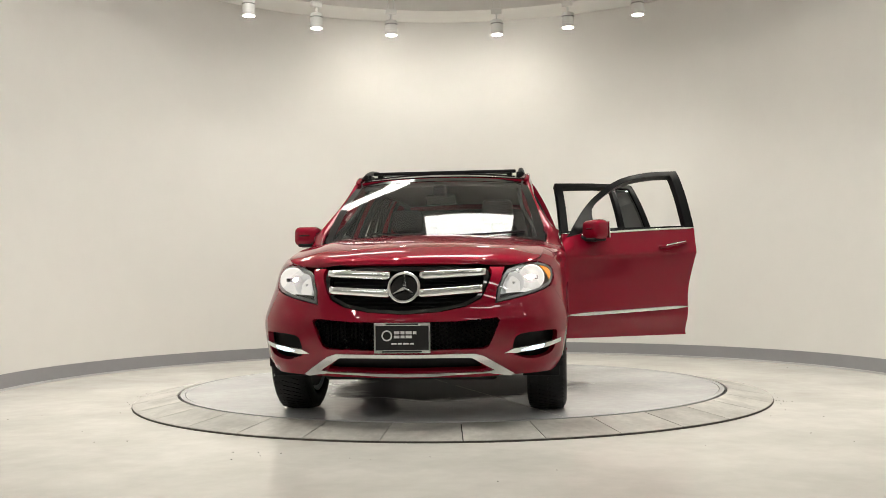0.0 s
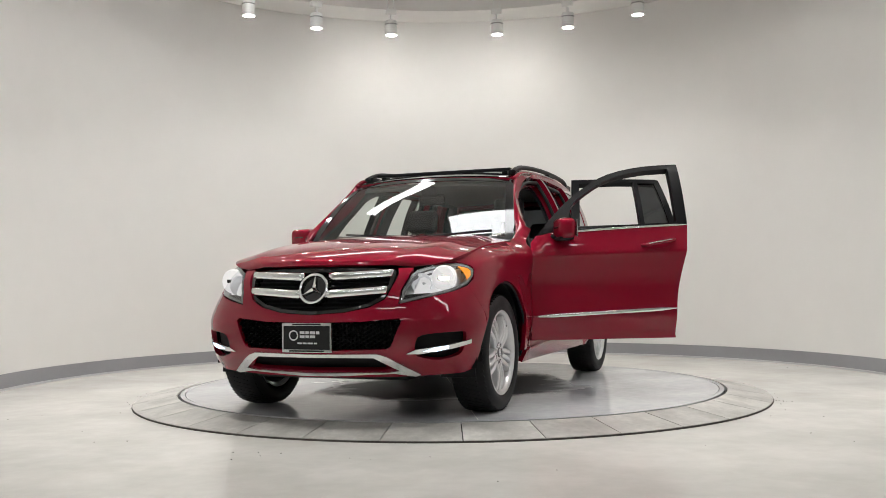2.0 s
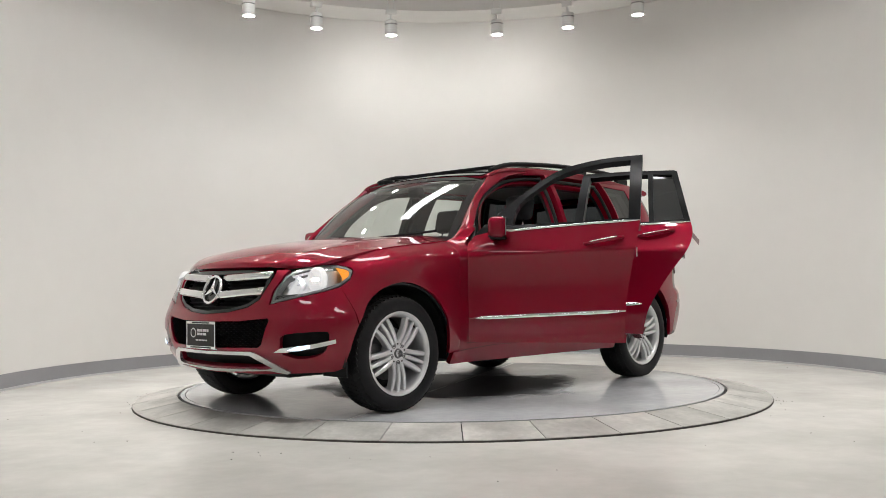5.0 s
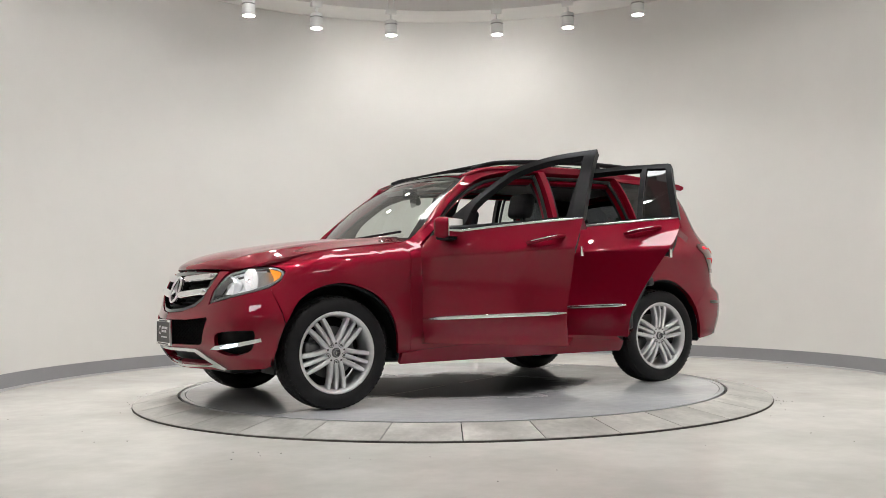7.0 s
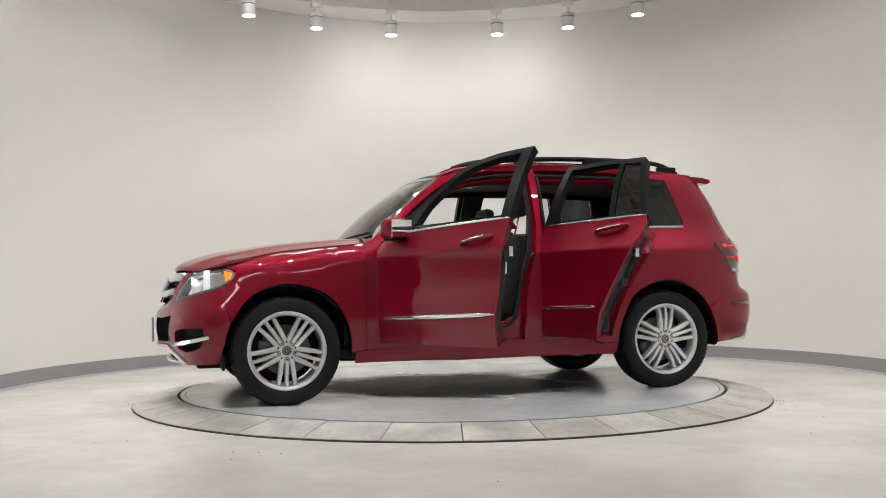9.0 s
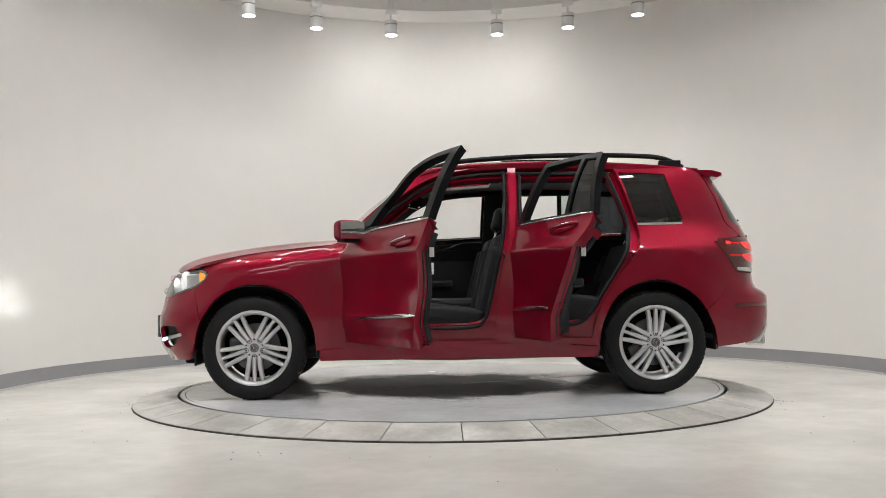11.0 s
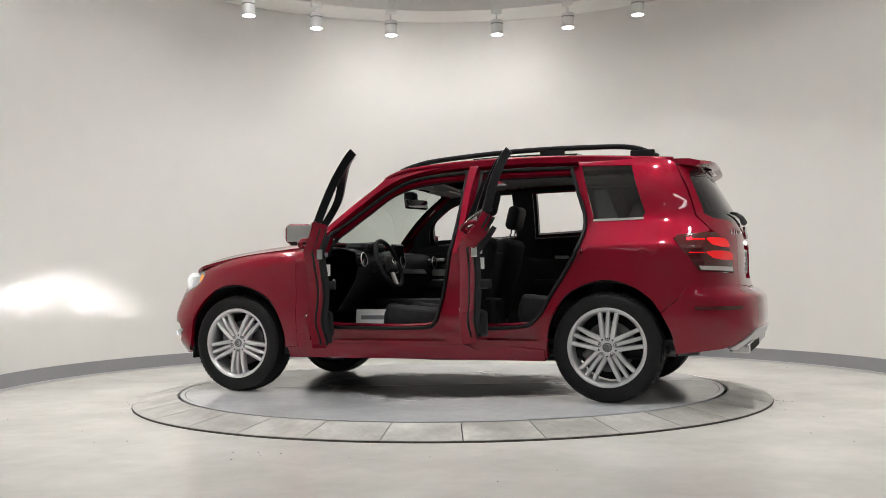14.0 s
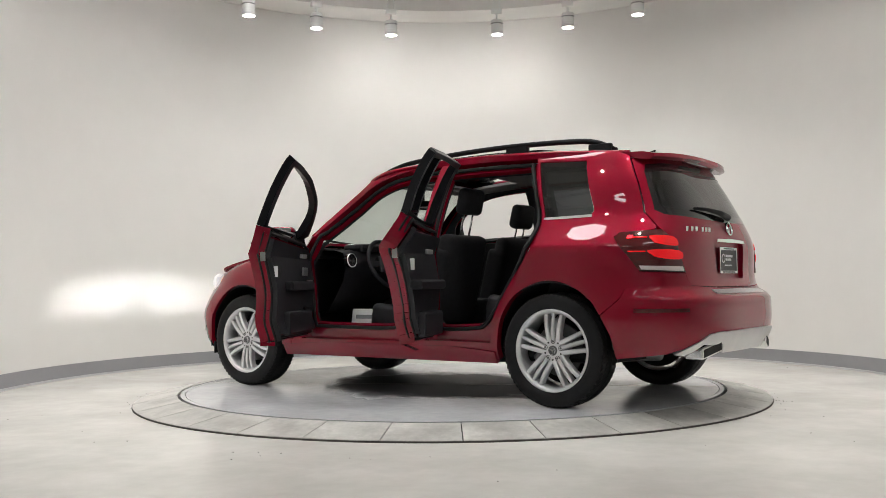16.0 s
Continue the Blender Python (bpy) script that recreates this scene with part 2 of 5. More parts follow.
def sweep(points, radius, sides=8, flat=1.0, into=None, closed=False, caps=True):
    """A tube along points; flat squeezes it along its second axis."""
    bm = into or bmesh.new()
    pts = [Vector(p) for p in points]
    rings = []
    for i, p in enumerate(pts):
        a, b = pts[max(i - 1, 0)], pts[min(i + 1, len(pts) - 1)]
        if closed:
            a, b = pts[i - 1], pts[(i + 1) % len(pts)]
        d = (b - a).normalized()
        side = d.cross(Vector((0, 0, 1)))
        side = side.normalized() if side.length > 1e-4 else Vector((1, 0, 0))
        up = side.cross(d).normalized()
        r = radius[i] if isinstance(radius, (list, tuple)) else radius
        rings.append([bm.verts.new(p + r * (math.cos(2 * math.pi * k / sides) * side + flat * math.sin(2 * math.pi * k / sides) * up))
                      for k in range(sides)])
    n = len(rings)
    for i in range(n if closed else n - 1):
        q, w = rings[i], rings[(i + 1) % n]
        for k in range(sides):
            bm.faces.new((q[k], q[(k + 1) % sides], w[(k + 1) % sides], w[k]))
    if caps and not closed:
        bm.faces.new(rings[0][::-1])
        bm.faces.new(rings[-1])
    return bm


def spline(pts, n=8):
    """Catmull-Rom through points."""
    p = [Vector(q) for q in pts]
    p = [2 * p[0] - p[1], *p, 2 * p[-1] - p[-2]]
    out = []
    for i in range(1, len(p) - 2):
        for k in range(n):
            t = k / n
            a, b, c, d = p[i - 1], p[i], p[i + 1], p[i + 2]
            out.append(0.5 * (2 * b + (c - a) * t + (2 * a - 5 * b + 4 * c - d) * t * t + (3 * b - a - 3 * c + d) * t ** 3))
    out.append(p[-2])
    return out


# ---- the room ----


def build_room():
    cx, cy = WALL_C
    # curved wall with straight flanks that run out towards the viewer's end of the hall
    line = [(cx + WALL_R * math.cos(radians(a)), cy + WALL_R * math.sin(radians(a))) for a in np.linspace(0, 180, 97)]
    line = [(cx + WALL_R, -4.4)] + line + [(cx - WALL_R, -4.4)]

    def ribbon(path, z0, z1, out, name, material, label, into=None):
        bm = bmesh.new()
        cols = []
        for i, (x, y) in enumerate(path):
            a, b = Vector(path[max(i - 1, 0)]), Vector(path[min(i + 1, len(path) - 1)])
            d = (b - a).normalized()
            n = Vector((d.y, -d.x)) * out
            ring = ((x, y, z0), (x, y, z1), (x + n.x, y + n.y, z1), (x + n.x, y + n.y, z0))
            cols.append([[bm.verts.new(ring[k]), bm.verts.new(ring[(k + 1) % 4])] for k in range(4)])
        for q, w in zip(cols, cols[1:]):
            for k in range(4):
                bm.faces.new((q[k][0], w[k][0], w[k][1], q[k][1]))
        bm.faces.new([c[0] for c in cols[0]])
        bm.faces.new([c[0] for c in cols[-1]][::-1])
        ob = part(name, bm, material, None, label, smooth=True)
        return tagged(ob, kind="structure")

    ribbon(line, FLOOR_Z - 0.02, CEIL_Z, 0.15, "wall_north", WALL, "curved cream painted showroom wall")
    inner = [(cx + (x - cx) * 0.9975, y if y < cy else cy + (y - cy) * 0.9975) for x, y in line]
    ribbon(inner, FLOOR_Z, 0.070, 0.009, "baseboard", VINYL, "grey vinyl cove base along the curved wall")
    toe = [(cx + (x - cx) * 0.9935, y if y < cy else cy + (y - cy) * 0.9935) for x, y in line]
    ribbon(toe, FLOOR_Z, FLOOR_Z + 0.018, 0.015, "trim", mat("light_grey_vinyl", (0.55, 0.55, 0.56), 0.4), "thin lighter toe of the vinyl base")
    # soffit lip below the ceiling
    k = 0.865
    lip = [(cx + (x - cx) * k, y if y < cy else cy + (y - cy) * k) for x, y in line]
    ribbon(lip, SOFFIT_Z, CEIL_Z, (1 - k) * WALL_R - 0.004, "soffit", WALL, "cream painted curved soffit below the ceiling")
    # the viewer's end of the hall
    x0, x1, y0 = -7.5, 7.5, -12.0
    for name, b, label in (
            ("wall_south", (x0, x1, y0 - 0.15, y0, FLOOR_Z, CEIL_Z), "plain grey painted hall wall"),
            ("wall_west", (x0 - 0.15, x0, y0, -4.4, FLOOR_Z, CEIL_Z), "plain grey painted hall wall"),
            ("wall_east", (x1, x1 + 0.15, y0, -4.4, FLOOR_Z, CEIL_Z), "plain grey painted hall wall"),
            ("wall_north_west", (x0, cx - WALL_R - 0.15, -4.55, -4.4, FLOOR_Z, CEIL_Z), "plain grey painted hall wall"),
            ("wall_north_east", (cx + WALL_R + 0.15, x1, -4.55, -4.4, FLOOR_Z, CEIL_Z), "plain grey painted hall wall")):
        tagged(part(name, box(*b), DARK_WALL, None, label), kind="structure")
    bm = bmesh.new()
    bmesh.ops.create_grid(bm, x_segments=2, y_segments=2, size=1)
    bmesh.ops.transform(bm, verts=bm.verts, matrix=Matrix.Translation((0, -3.6, FLOOR_Z)) @ Matrix.Diagonal((8.5, 9, 1, 1)))
    tagged(part("floor", bm, FLOOR, None, "polished pale concrete showroom floor with faint stains"), kind="structure")
    tagged(part("ceiling", box(-8, 8, -12.3, 4.6, CEIL_Z, CEIL_Z + 0.12), CEILING, None, "pale grey painted ceiling"), kind="structure")
    # long ceiling light panels at the viewer's end, seen mirrored in the windscreen and paint
    for px, py, rz, ky in ((-1.38, 1.36, 33, 1), (0.2, -0.74, 0, 2.2), (-2.6, -5.2, 0, 1), (2.2, -5.2, 0, 1), (-2.6, -8.6, 0, 1), (2.2, -8.6, 0, 1)):
        e = new("ceiling_light")
        e.location = (px, py, CEIL_Z - 0.06)
        e.rotation_euler = (0, 0, radians(rz))
        tagged(e, "long flush white ceiling light panel, switched on", "ceiling light", "hall ceiling lights")
        bm = bmesh.new()
        for s in (-1, 1):
            box(-0.85, 0.85, s * 0.19 * ky - 0.015, s * 0.19 * ky + 0.015, 0, 0.06, into=bm)
            box(s * 0.85 - 0.015, s * 0.85 + 0.015, -0.2 * ky, 0.2 * ky, 0, 0.06, into=bm)
        part("frame", bm, WHITE_METAL, e)
        part("diffuser", box(-0.83, 0.83, -0.17 * ky, 0.17 * ky, 0.012, 0.03), PANEL_GLOW, e, "glowing white diffuser")


def build_downlights():
    """Small ceiling spots of the hall, which glint in the car's paint."""
    first = new("downlight")
    tagged(first, "small round recessed hall downlight, switched on", "downlight", "hall downlights")
    part("trim_ring", lathe([(0.062, 0.0), (0.095, 0.0), (0.100, 0.006), (0.100, 0.02), (0.062, 0.02), (0.062, 0.0)], 24), WHITE_METAL, first)
    part("lamp", lathe([(0, 0.008), (0.0615, 0.008), (0.0615, 0.018), (0, 0.018)], 20), GLOW, first, "glowing lamp face")
    n = 0
    for y, xs in ((-6.4, (-6.2, -4.6, -0.2, 4.4, 6.0)), (-8.0, (-5.6, -3.9, 0.0, 3.7, 5.4)), (-10.2, (-6.0, -3.2, 0.1, 3.0, 5.9))):
        for x in xs:
            m = pose(x, y, CEIL_Z - 0.02)
            if n:
                copy_thing(first, m)
            else:
                first.matrix_basis = m
            n += 1


def build_debris():
    """Crumbs of dirt on the floor, most of them along the ramp and by the wall."""
    rng = random.Random(11)
    bm = bmesh.new()
    for i in range(58):
        a = radians(rng.uniform(-160, -20))
        r = rng.choice((rng.uniform(2.72, 2.85), rng.uniform(2.8, 3.4), rng.uniform(2.9, 5.2)))
        x, y = r * math.cos(a), r * math.sin(a)
        if i < 7:
            # swept up along the wall
            a, r = radians(rng.uniform(2, 34)), WALL_R - rng.uniform(0.06, 0.35)
            x, y = WALL_C[0] + r * math.cos(a), WALL_C[1] + r * math.sin(a)
        elif i < 30:
            # caught at the ramp's edge
            a, r = radians(rng.choice((rng.uniform(-40, 12), rng.uniform(168, 215)))), RING_R + abs(rng.gauss(0.02, 0.05))
            x, y = r * math.cos(a), r * math.sin(a)
        size = rng.uniform(0.0018, 0.0042)
        m = Matrix.Translation((x, y, FLOOR_Z + size * 0.3)) @ Matrix.Rotation(rng.uniform(0, 6.3), 4, "Z") @ Matrix.Diagonal((size * rng.uniform(0.8, 2.0), size, size * 0.5, 1))
        r = bmesh.ops.create_icosphere(bm, subdivisions=1, radius=1, matrix=m)
        for v in r["verts"]:
            v.co += Vector((rng.uniform(-1, 1), rng.uniform(-1, 1), 0)) * size * 0.3
    tagged(part("floor_dirt", bm, GAP), "dark crumbs of dirt scattered on the concrete", "dirt", kind="stuff")


def build_track_lights():
    cx, cy = WALL_C
    bm = bmesh.new()
    lathe([(LAMP_R - 0.018, 0), (LAMP_R + 0.018, 0), (LAMP_R + 0.018, 0.035), (LAMP_R - 0.018, 0.035), (LAMP_R - 0.018, 0)], 96, into=bm)
    t = part("track_rail", bm, WHITE_METAL)
    t.location = (cx, cy, CEIL_Z - 0.12)
    tagged(t, "white ring-shaped lighting track under the ceiling", "lighting track")
    for k in range(8):
        a = radians(45 * k + 2)
        bm = sweep([(cx + LAMP_R * math.cos(a), cy + LAMP_R * math.sin(a), CEIL_Z - 0.09),
                    (cx + LAMP_R * math.cos(a), cy + LAMP_R * math.sin(a), CEIL_Z)], 0.006, 6)
        tagged(part("track_hanger", bm, WHITE_METAL), "thin white rod holding the lighting track", "hanger")
    first = new("track_spotlight")
    tagged(first, "white cylindrical track spotlight, switched on", "spotlight", "spotlights on the ring track")
    part("can", lathe([(0.0, 0.085), (0.060, 0.085), (0.066, 0.078), (0.066, 0.05), (0.063, 0.048), (0.063, 0.040), (0.066, 0.038),
                       (0.066, -0.072), (0.064, -0.075), (0.059, -0.075), (0.056, -0.055), (0, -0.055)], 28), WHITE_METAL, first, smooth=False)
    bm = bmesh.new()
    for i in range(20):
        a = 2 * math.pi * i / 20
        box(-0.007, 0.007, -0.002, 0.004, -0.004, 0.004, m=Matrix.Translation((0.0635 * math.cos(a), 0.0635 * math.sin(a), 0.044)) @ Matrix.Rotation(a + math.pi / 2, 4, "Z"), into=bm)
    part("vent", bm, GAP, first, "ring of dark cooling slots")
    part("lamp", lathe([(0, -0.0735), (0.056, -0.0735), (0.056, -0.066), (0, -0.066)], 24), GLOW, first, "glowing lamp face")
    part("yoke", box(-0.008, 0.008, -0.02, 0.02, 0.085, 0.15, 0.004), WHITE_METAL, first)
    part("adapter", box(-0.06, 0.06, -0.032, 0.032, 0.15, 0.215, 0.012), WHITE_METAL, first)
    bm = sweep([(-0.035, 0, 0.2), (-0.035, 0, 0.56)], 0.008, 6)
    sweep([(0.035, 0, 0.2), (0.035, 0, 0.56)], 0.008, 6, into=bm)
    part("stem", bm, WHITE_METAL, first)
    for i, a in enumerate(LAMP_ANGLES):
        m = pose(cx + LAMP_R * math.cos(radians(a)), cy + LAMP_R * math.sin(radians(a)), LAMP_Z, 0, 0, a + 90)
        if i == 0:
            first.matrix_basis = m
        else:
            copy_thing(first, m)


def build_turntable():
    """The turning deck, and the ramp of plates round it that stays still."""
    disc = new("turntable_deck")
    tagged(disc, "round grey worn turntable deck with oily stains and painted car shade", "turntable")
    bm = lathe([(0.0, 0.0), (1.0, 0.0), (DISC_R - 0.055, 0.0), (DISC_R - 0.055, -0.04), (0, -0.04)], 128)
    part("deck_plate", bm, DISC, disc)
    bm = lathe([(DISC_R - 0.050, -0.03), (DISC_R - 0.050, 0.001), (DISC_R - 0.018, 0.001), (DISC_R - 0.018, -0.03)], 128)
    part("rim", bm, DISC, disc, "smooth steel rim of the deck")
    part("underside", lathe([(0, -0.045), (DISC_R - 0.02, -0.045), (DISC_R - 0.02, -0.06), (0, -0.06)], 96), GAP, disc)
    for a in (25, 205):
        part("seam", box(0.1, DISC_R - 0.06, -0.0018, 0.0018, -0.002, 0.0012, m=pose(0, 0, 0, 0, 0, a)), STEEL, disc, "thin seam between deck plates")
    ring = new("turntable_ramp")
    tagged(ring, "ramped ring of worn grey plates round the turntable", "ramp")
    part("bed", lathe([(DISC_R - 0.016, -0.066), (DISC_R - 0.016, -0.012), (RING_R - 0.004, -0.0655), (DISC_R - 0.016, -0.066)], 128), GAP, ring)
    # dark colour stands in for the shadow gap at the ramp's foot, with dirt
    part("edge_strip", lathe([(RING_R + 0.001, -0.0658), (RING_R + 0.001, FLOOR_Z + 0.010), (RING_R + 0.004, FLOOR_Z + 0.009), (RING_R + 0.006, -0.0658)], 128), EDGE_DARK, ring, "dark strip for the shadow gap and grime at the outer edge")
    n = 33
    step = 2 * math.pi / n
    bm = bmesh.new()
    r0, r1 = DISC_R + 0.004, RING_R
    seg, gap = 5, 0.0035
    top, low = [], []
    for i in range(seg + 1):
        f = i / seg
        for r, z, dst in ((r0, -0.002, top), (r1, FLOOR_Z + 0.013, top), (r0, -0.03, low), (r1, FLOOR_Z - 0.01, low)):
            a = gap / r + (step - 2 * gap / r) * f
            dst.append(bm.verts.new((r * math.cos(a), r * math.sin(a), z)))
    for i in range(seg):
        q = 2 * i
        bm.faces.new((top[q], top[q + 1], top[q + 3], top[q + 2]))
        bm.faces.new((top[q + 1], low[q + 1], low[q + 3], top[q + 3]))
        bm.faces.new((top[q + 2], low[q + 2], low[q], top[q]))
    bm.faces.new((top[0], low[0], low[1], top[1]))
    bm.faces.new((top[-1], low[-1], low[-2], top[-2]))
    bmesh.ops.recalc_face_normals(bm, faces=bm.faces)
    me = bpy.data.meshes.new("plate")
    bm.to_mesh(me)
    bm.free()
    me.materials.append(STEEL)
    for i in range(n):
        p = new("plate", me)
        p.parent = ring
        p.rotation_euler = (0, 0, radians(-89.02) + step * i)
    return disc


build_room()
build_track_lights()
build_downlights()
build_debris()
disc = build_turntable()


# ---- the car ----
from functools import lru_cache

from mathutils.geometry import delaunay_2d_cdt


def table(*pairs):
    """A smooth curve through (x, y) pairs."""
    xs, ys = np.array([p[0] for p in pairs], float), np.array([p[1] for p in pairs], float)
    d = np.diff(ys) / np.diff(xs)
    m = np.empty(len(xs))
    m[0], m[-1] = d[0], d[-1]
    m[1:-1] = (d[:-1] + d[1:]) / 2

    def f(x):
        if x <= xs[0]:
            return ys[0] + (x - xs[0]) * m[0]
        if x >= xs[-1]:
            return ys[-1] + (x - xs[-1]) * m[-1]
        i = int(np.searchsorted(xs, x)) - 1
        h = xs[i + 1] - xs[i]
        t = (x - xs[i]) / h
        return ((2 * t ** 3 - 3 * t * t + 1) * ys[i] + (t ** 3 - 2 * t * t + t) * h * m[i]
                + (-2 * t ** 3 + 3 * t * t) * ys[i + 1] + (t ** 3 - t * t) * h * m[i + 1])
    return f


def ease(a, b, x):
    t = min(1, max(0, (x - a) / (b - a)))
    return t * t * (3 - 2 * t)


HALF = table((0.18, 0.82), (0.27, 0.862), (0.34, 0.884), (0.42, 0.893), (0.50, 0.905), (0.56, 0.911), (0.64, 0.906), (0.74, 0.906),
             (0.84, 0.910), (0.93, 0.917), (0.985, 0.920), (1.02, 0.910), (1.08, 0.892), (1.15, 0.870), (1.20, 0.852), (1.30, 0.812),
             (1.40, 0.768), (1.50, 0.714), (1.56, 0.676), (1.61, 0.632), (1.66, 0.56))
FENDER_TOP = table((0.6, 1.072), (0.77, 1.055), (1.0, 1.036), (1.39, 0.996), (1.75, 0.93), (2.0, 0.872), (2.3, 0.83))
SHOULDER = table((-0.05, 0.22), (0.0, 0.150), (0.02, 0.098), (0.05, 0.052), (0.10, 0.021), (0.18, 0.004), (0.26, 0.0), (0.9, 0.0))
FRONT = table((0.18, 2.05), (0.27, 2.095), (0.36, 2.16), (0.45, 2.188), (0.56, 2.188), (0.65, 2.155), (0.75, 2.115),
              (0.85, 2.068), (0.92, 2.03), (1.0, 1.98))
REAR = table((0.2, -2.17), (0.34, -2.255), (0.45, -2.305), (0.6, -2.315), (0.68, -2.300), (0.72, -2.23), (0.77, -2.205), (0.95, -2.195),
             (1.05, -2.19), (1.18, -2.148), (1.3, -2.085), (1.53, -1.948), (1.62, -1.89))
REAR_TAPER = table((0.9, 0.0), (1.0, 0.01), (1.18, 0.11), (1.35, 0.088), (1.55, 0.06), (1.7, 0.05))
ROOF_EDGE = table((-1.95, 1.56), (-1.7, 1.583), (-1.3, 1.608), (-0.9, 1.624), (-0.5, 1.625), (-0.13, 1.607), (0.12, 1.575), (0.32, 1.52), (0.40, 1.475))

XC, XB, LOOP = 1.0, -1.5, 1.55


def quarter_round(power):
    """A quarter of a rounded rectangle: positions from its side to its front at even steps."""
    a = np.linspace(0, math.pi / 2, 2001)[::-1]
    x, y = np.abs(np.cos(a)) ** (2 / power), np.abs(np.sin(a)) ** (2 / power)
    x[0] = 0.0
    run = np.concatenate([[0], np.cumsum(np.hypot(np.diff(x) * 1.1, np.diff(y) * 0.92))])
    even = np.linspace(0, run[-1], 801)
    return np.interp(even, run, x), np.interp(even, run, y)


_STEP = np.linspace(0, 1, 801)
_ROUND, _SQUARE = quarter_round(3.7), quarter_round(6.5)


@lru_cache(maxsize=None)
def corner(front, z):
    """The plan curve at a height; the front corners are squarer low down."""
    k = 1 - ease(0.58, 0.82, z) if front else 0.0
    cx, cy = (_ROUND[i] * (1 - k) + _SQUARE[i] * k for i in (0, 1))
    if front:
        # the nose is swept back from its middle to its corners
        cx = cx * (1 - (0.055 + 0.105 * k) * (np.sqrt(cy * cy + 0.02) - 0.141))
    return cx, cy


FRONT_TAPER = table((1.0, 0.0), (1.08, 0.010), (1.18, 0.048), (1.28, 0.083), (1.38, 0.10), (1.5, 0.08), (1.6, 0.07), (1.7, 0.06))


def crease(x):
    """Height of the sharp shoulder line along the flank."""
    return 0.968 - 0.030 * x


def relief(x, z):
    """The shoulder line's ridge and the flares round the wheel arches."""
    d = crease(x) - z
    out = 0.011 * math.exp(-d / 0.055 if d > 0 else d / 0.045) * (1 - ease(0.75, 1.25, x)) * ease(-1.85, -1.45, x)
    r = math.hypot(abs(x) - 1.3775, z - 0.352)
    if z > 0.25:
        out += 0.012 * (1 - ease(0.44, 0.62, r)) * ease(0.26, 0.34, z)
    # the doors hollow out over the rubbing strip and tuck in below it
    mid = ease(-1.0, -0.8, x) * (1 - ease(0.75, 0.9, x))
    return out - mid * 0.010 * math.exp(-((z - 0.74) / 0.10) ** 2) - mid * 0.012 * ease(0.52, 0.44, z)


def half_width(x, z):
    w = HALF(z) + relief(x, z)
    if x > 0.6:
        w -= ease(0.62, 0.95, x) * SHOULDER(FENDER_TOP(x) - z)
    if x < -0.5 and z > 0.9:
        w *= 1 - REAR_TAPER(min(z, 1.7)) * ease(-0.5, -1.65, x)
    if x > -0.2 and z > 1.15:
        w *= 1 - FRONT_TAPER(min(z, 1.7)) * ease(-0.15, 0.45, x)
    return w


def flank(u, z):
    """The car's outer skin all round: u runs from the tail's middle over the left side to the nose's middle, and on."""
    if XB <= u <= XC:
        return Vector((u, half_width(u, z), z))
    front = u > XC
    t, s = ((u - XC) if front else (XB - u)) / LOOP, 1
    if t > 1:
        t, s = 2 - t, -1
    cx, cy = corner(front, round(z, 4))
    base, end = (XC, FRONT(z)) if front else (XB, REAR(z))
    x = base + (end - base) * float(np.interp(t, _STEP, cx))
    return Vector((x, s * half_width(x, z) * float(np.interp(t, _STEP, cy)), z))


def fx(x, z):
    """The skin's parameters at x on the left side."""
    if XB <= x <= XC:
        return (x, z)
    front = x > XC
    base, end = (XC, FRONT(z)) if front else (XB, REAR(z))
    t = float(np.interp((x - base) / (end - base), corner(front, round(z, 4))[0], _STEP))
    return (XC + LOOP * t, z) if front else (XB - LOOP * t, z)


def wrap(y, z, front=True):
    cx, cy = corner(front, round(z, 4))
    base, end = (XC, FRONT(z)) if front else (XB, REAR(z))
    x = end * 0.97
    for _ in range(4):
        f = min(0.9999, abs(y) / half_width(x, z))
        t = float(np.interp(-f, -cy, _STEP))
        x = base + (end - base) * float(np.interp(t, _STEP, cx))
    t = t if y >= 0 else 2 - t
    return (XC + LOOP * t, z) if front else (XB - LOOP * t, z)


def fy(y, z):
    return wrap(y, z, True)


def ry(y, z):
    return wrap(y, z, False)


def both(pts, front=True):
    """An outline from its left half, listed from the middle's one end to its other: the right half is added."""
    c = XC + LOOP if front else XB - LOOP
    return list(pts) + [(2 * c - u, z) for u, z in reversed(pts) if abs(u - c) > 1e-4]


def curved(pts, n=6):
    return [(p.x, p.y) for p in spline([(a, b, 0) for a, b in pts], n)]


def inside(p, poly):
    x, y, r = p[0], p[1], False
    for (x0, y0), (x1, y1) in zip(poly, poly[1:] + poly[:1]):
        if (y0 > y) != (y1 > y) and x < (x1 - x0) * (y - y0) / (y1 - y0) + x0:
            r = not r
    return r


def dense(poly, most):
    out = []
    for a, b in zip(poly, poly[1:] + poly[:1]):
        n = max(1, math.ceil(math.hypot(b[0] - a[0], b[1] - a[1]) / most))
        out += [(a[0] + (b[0] - a[0]) * i / n, a[1] + (b[1] - a[1]) * i / n) for i in range(n)]
    return out


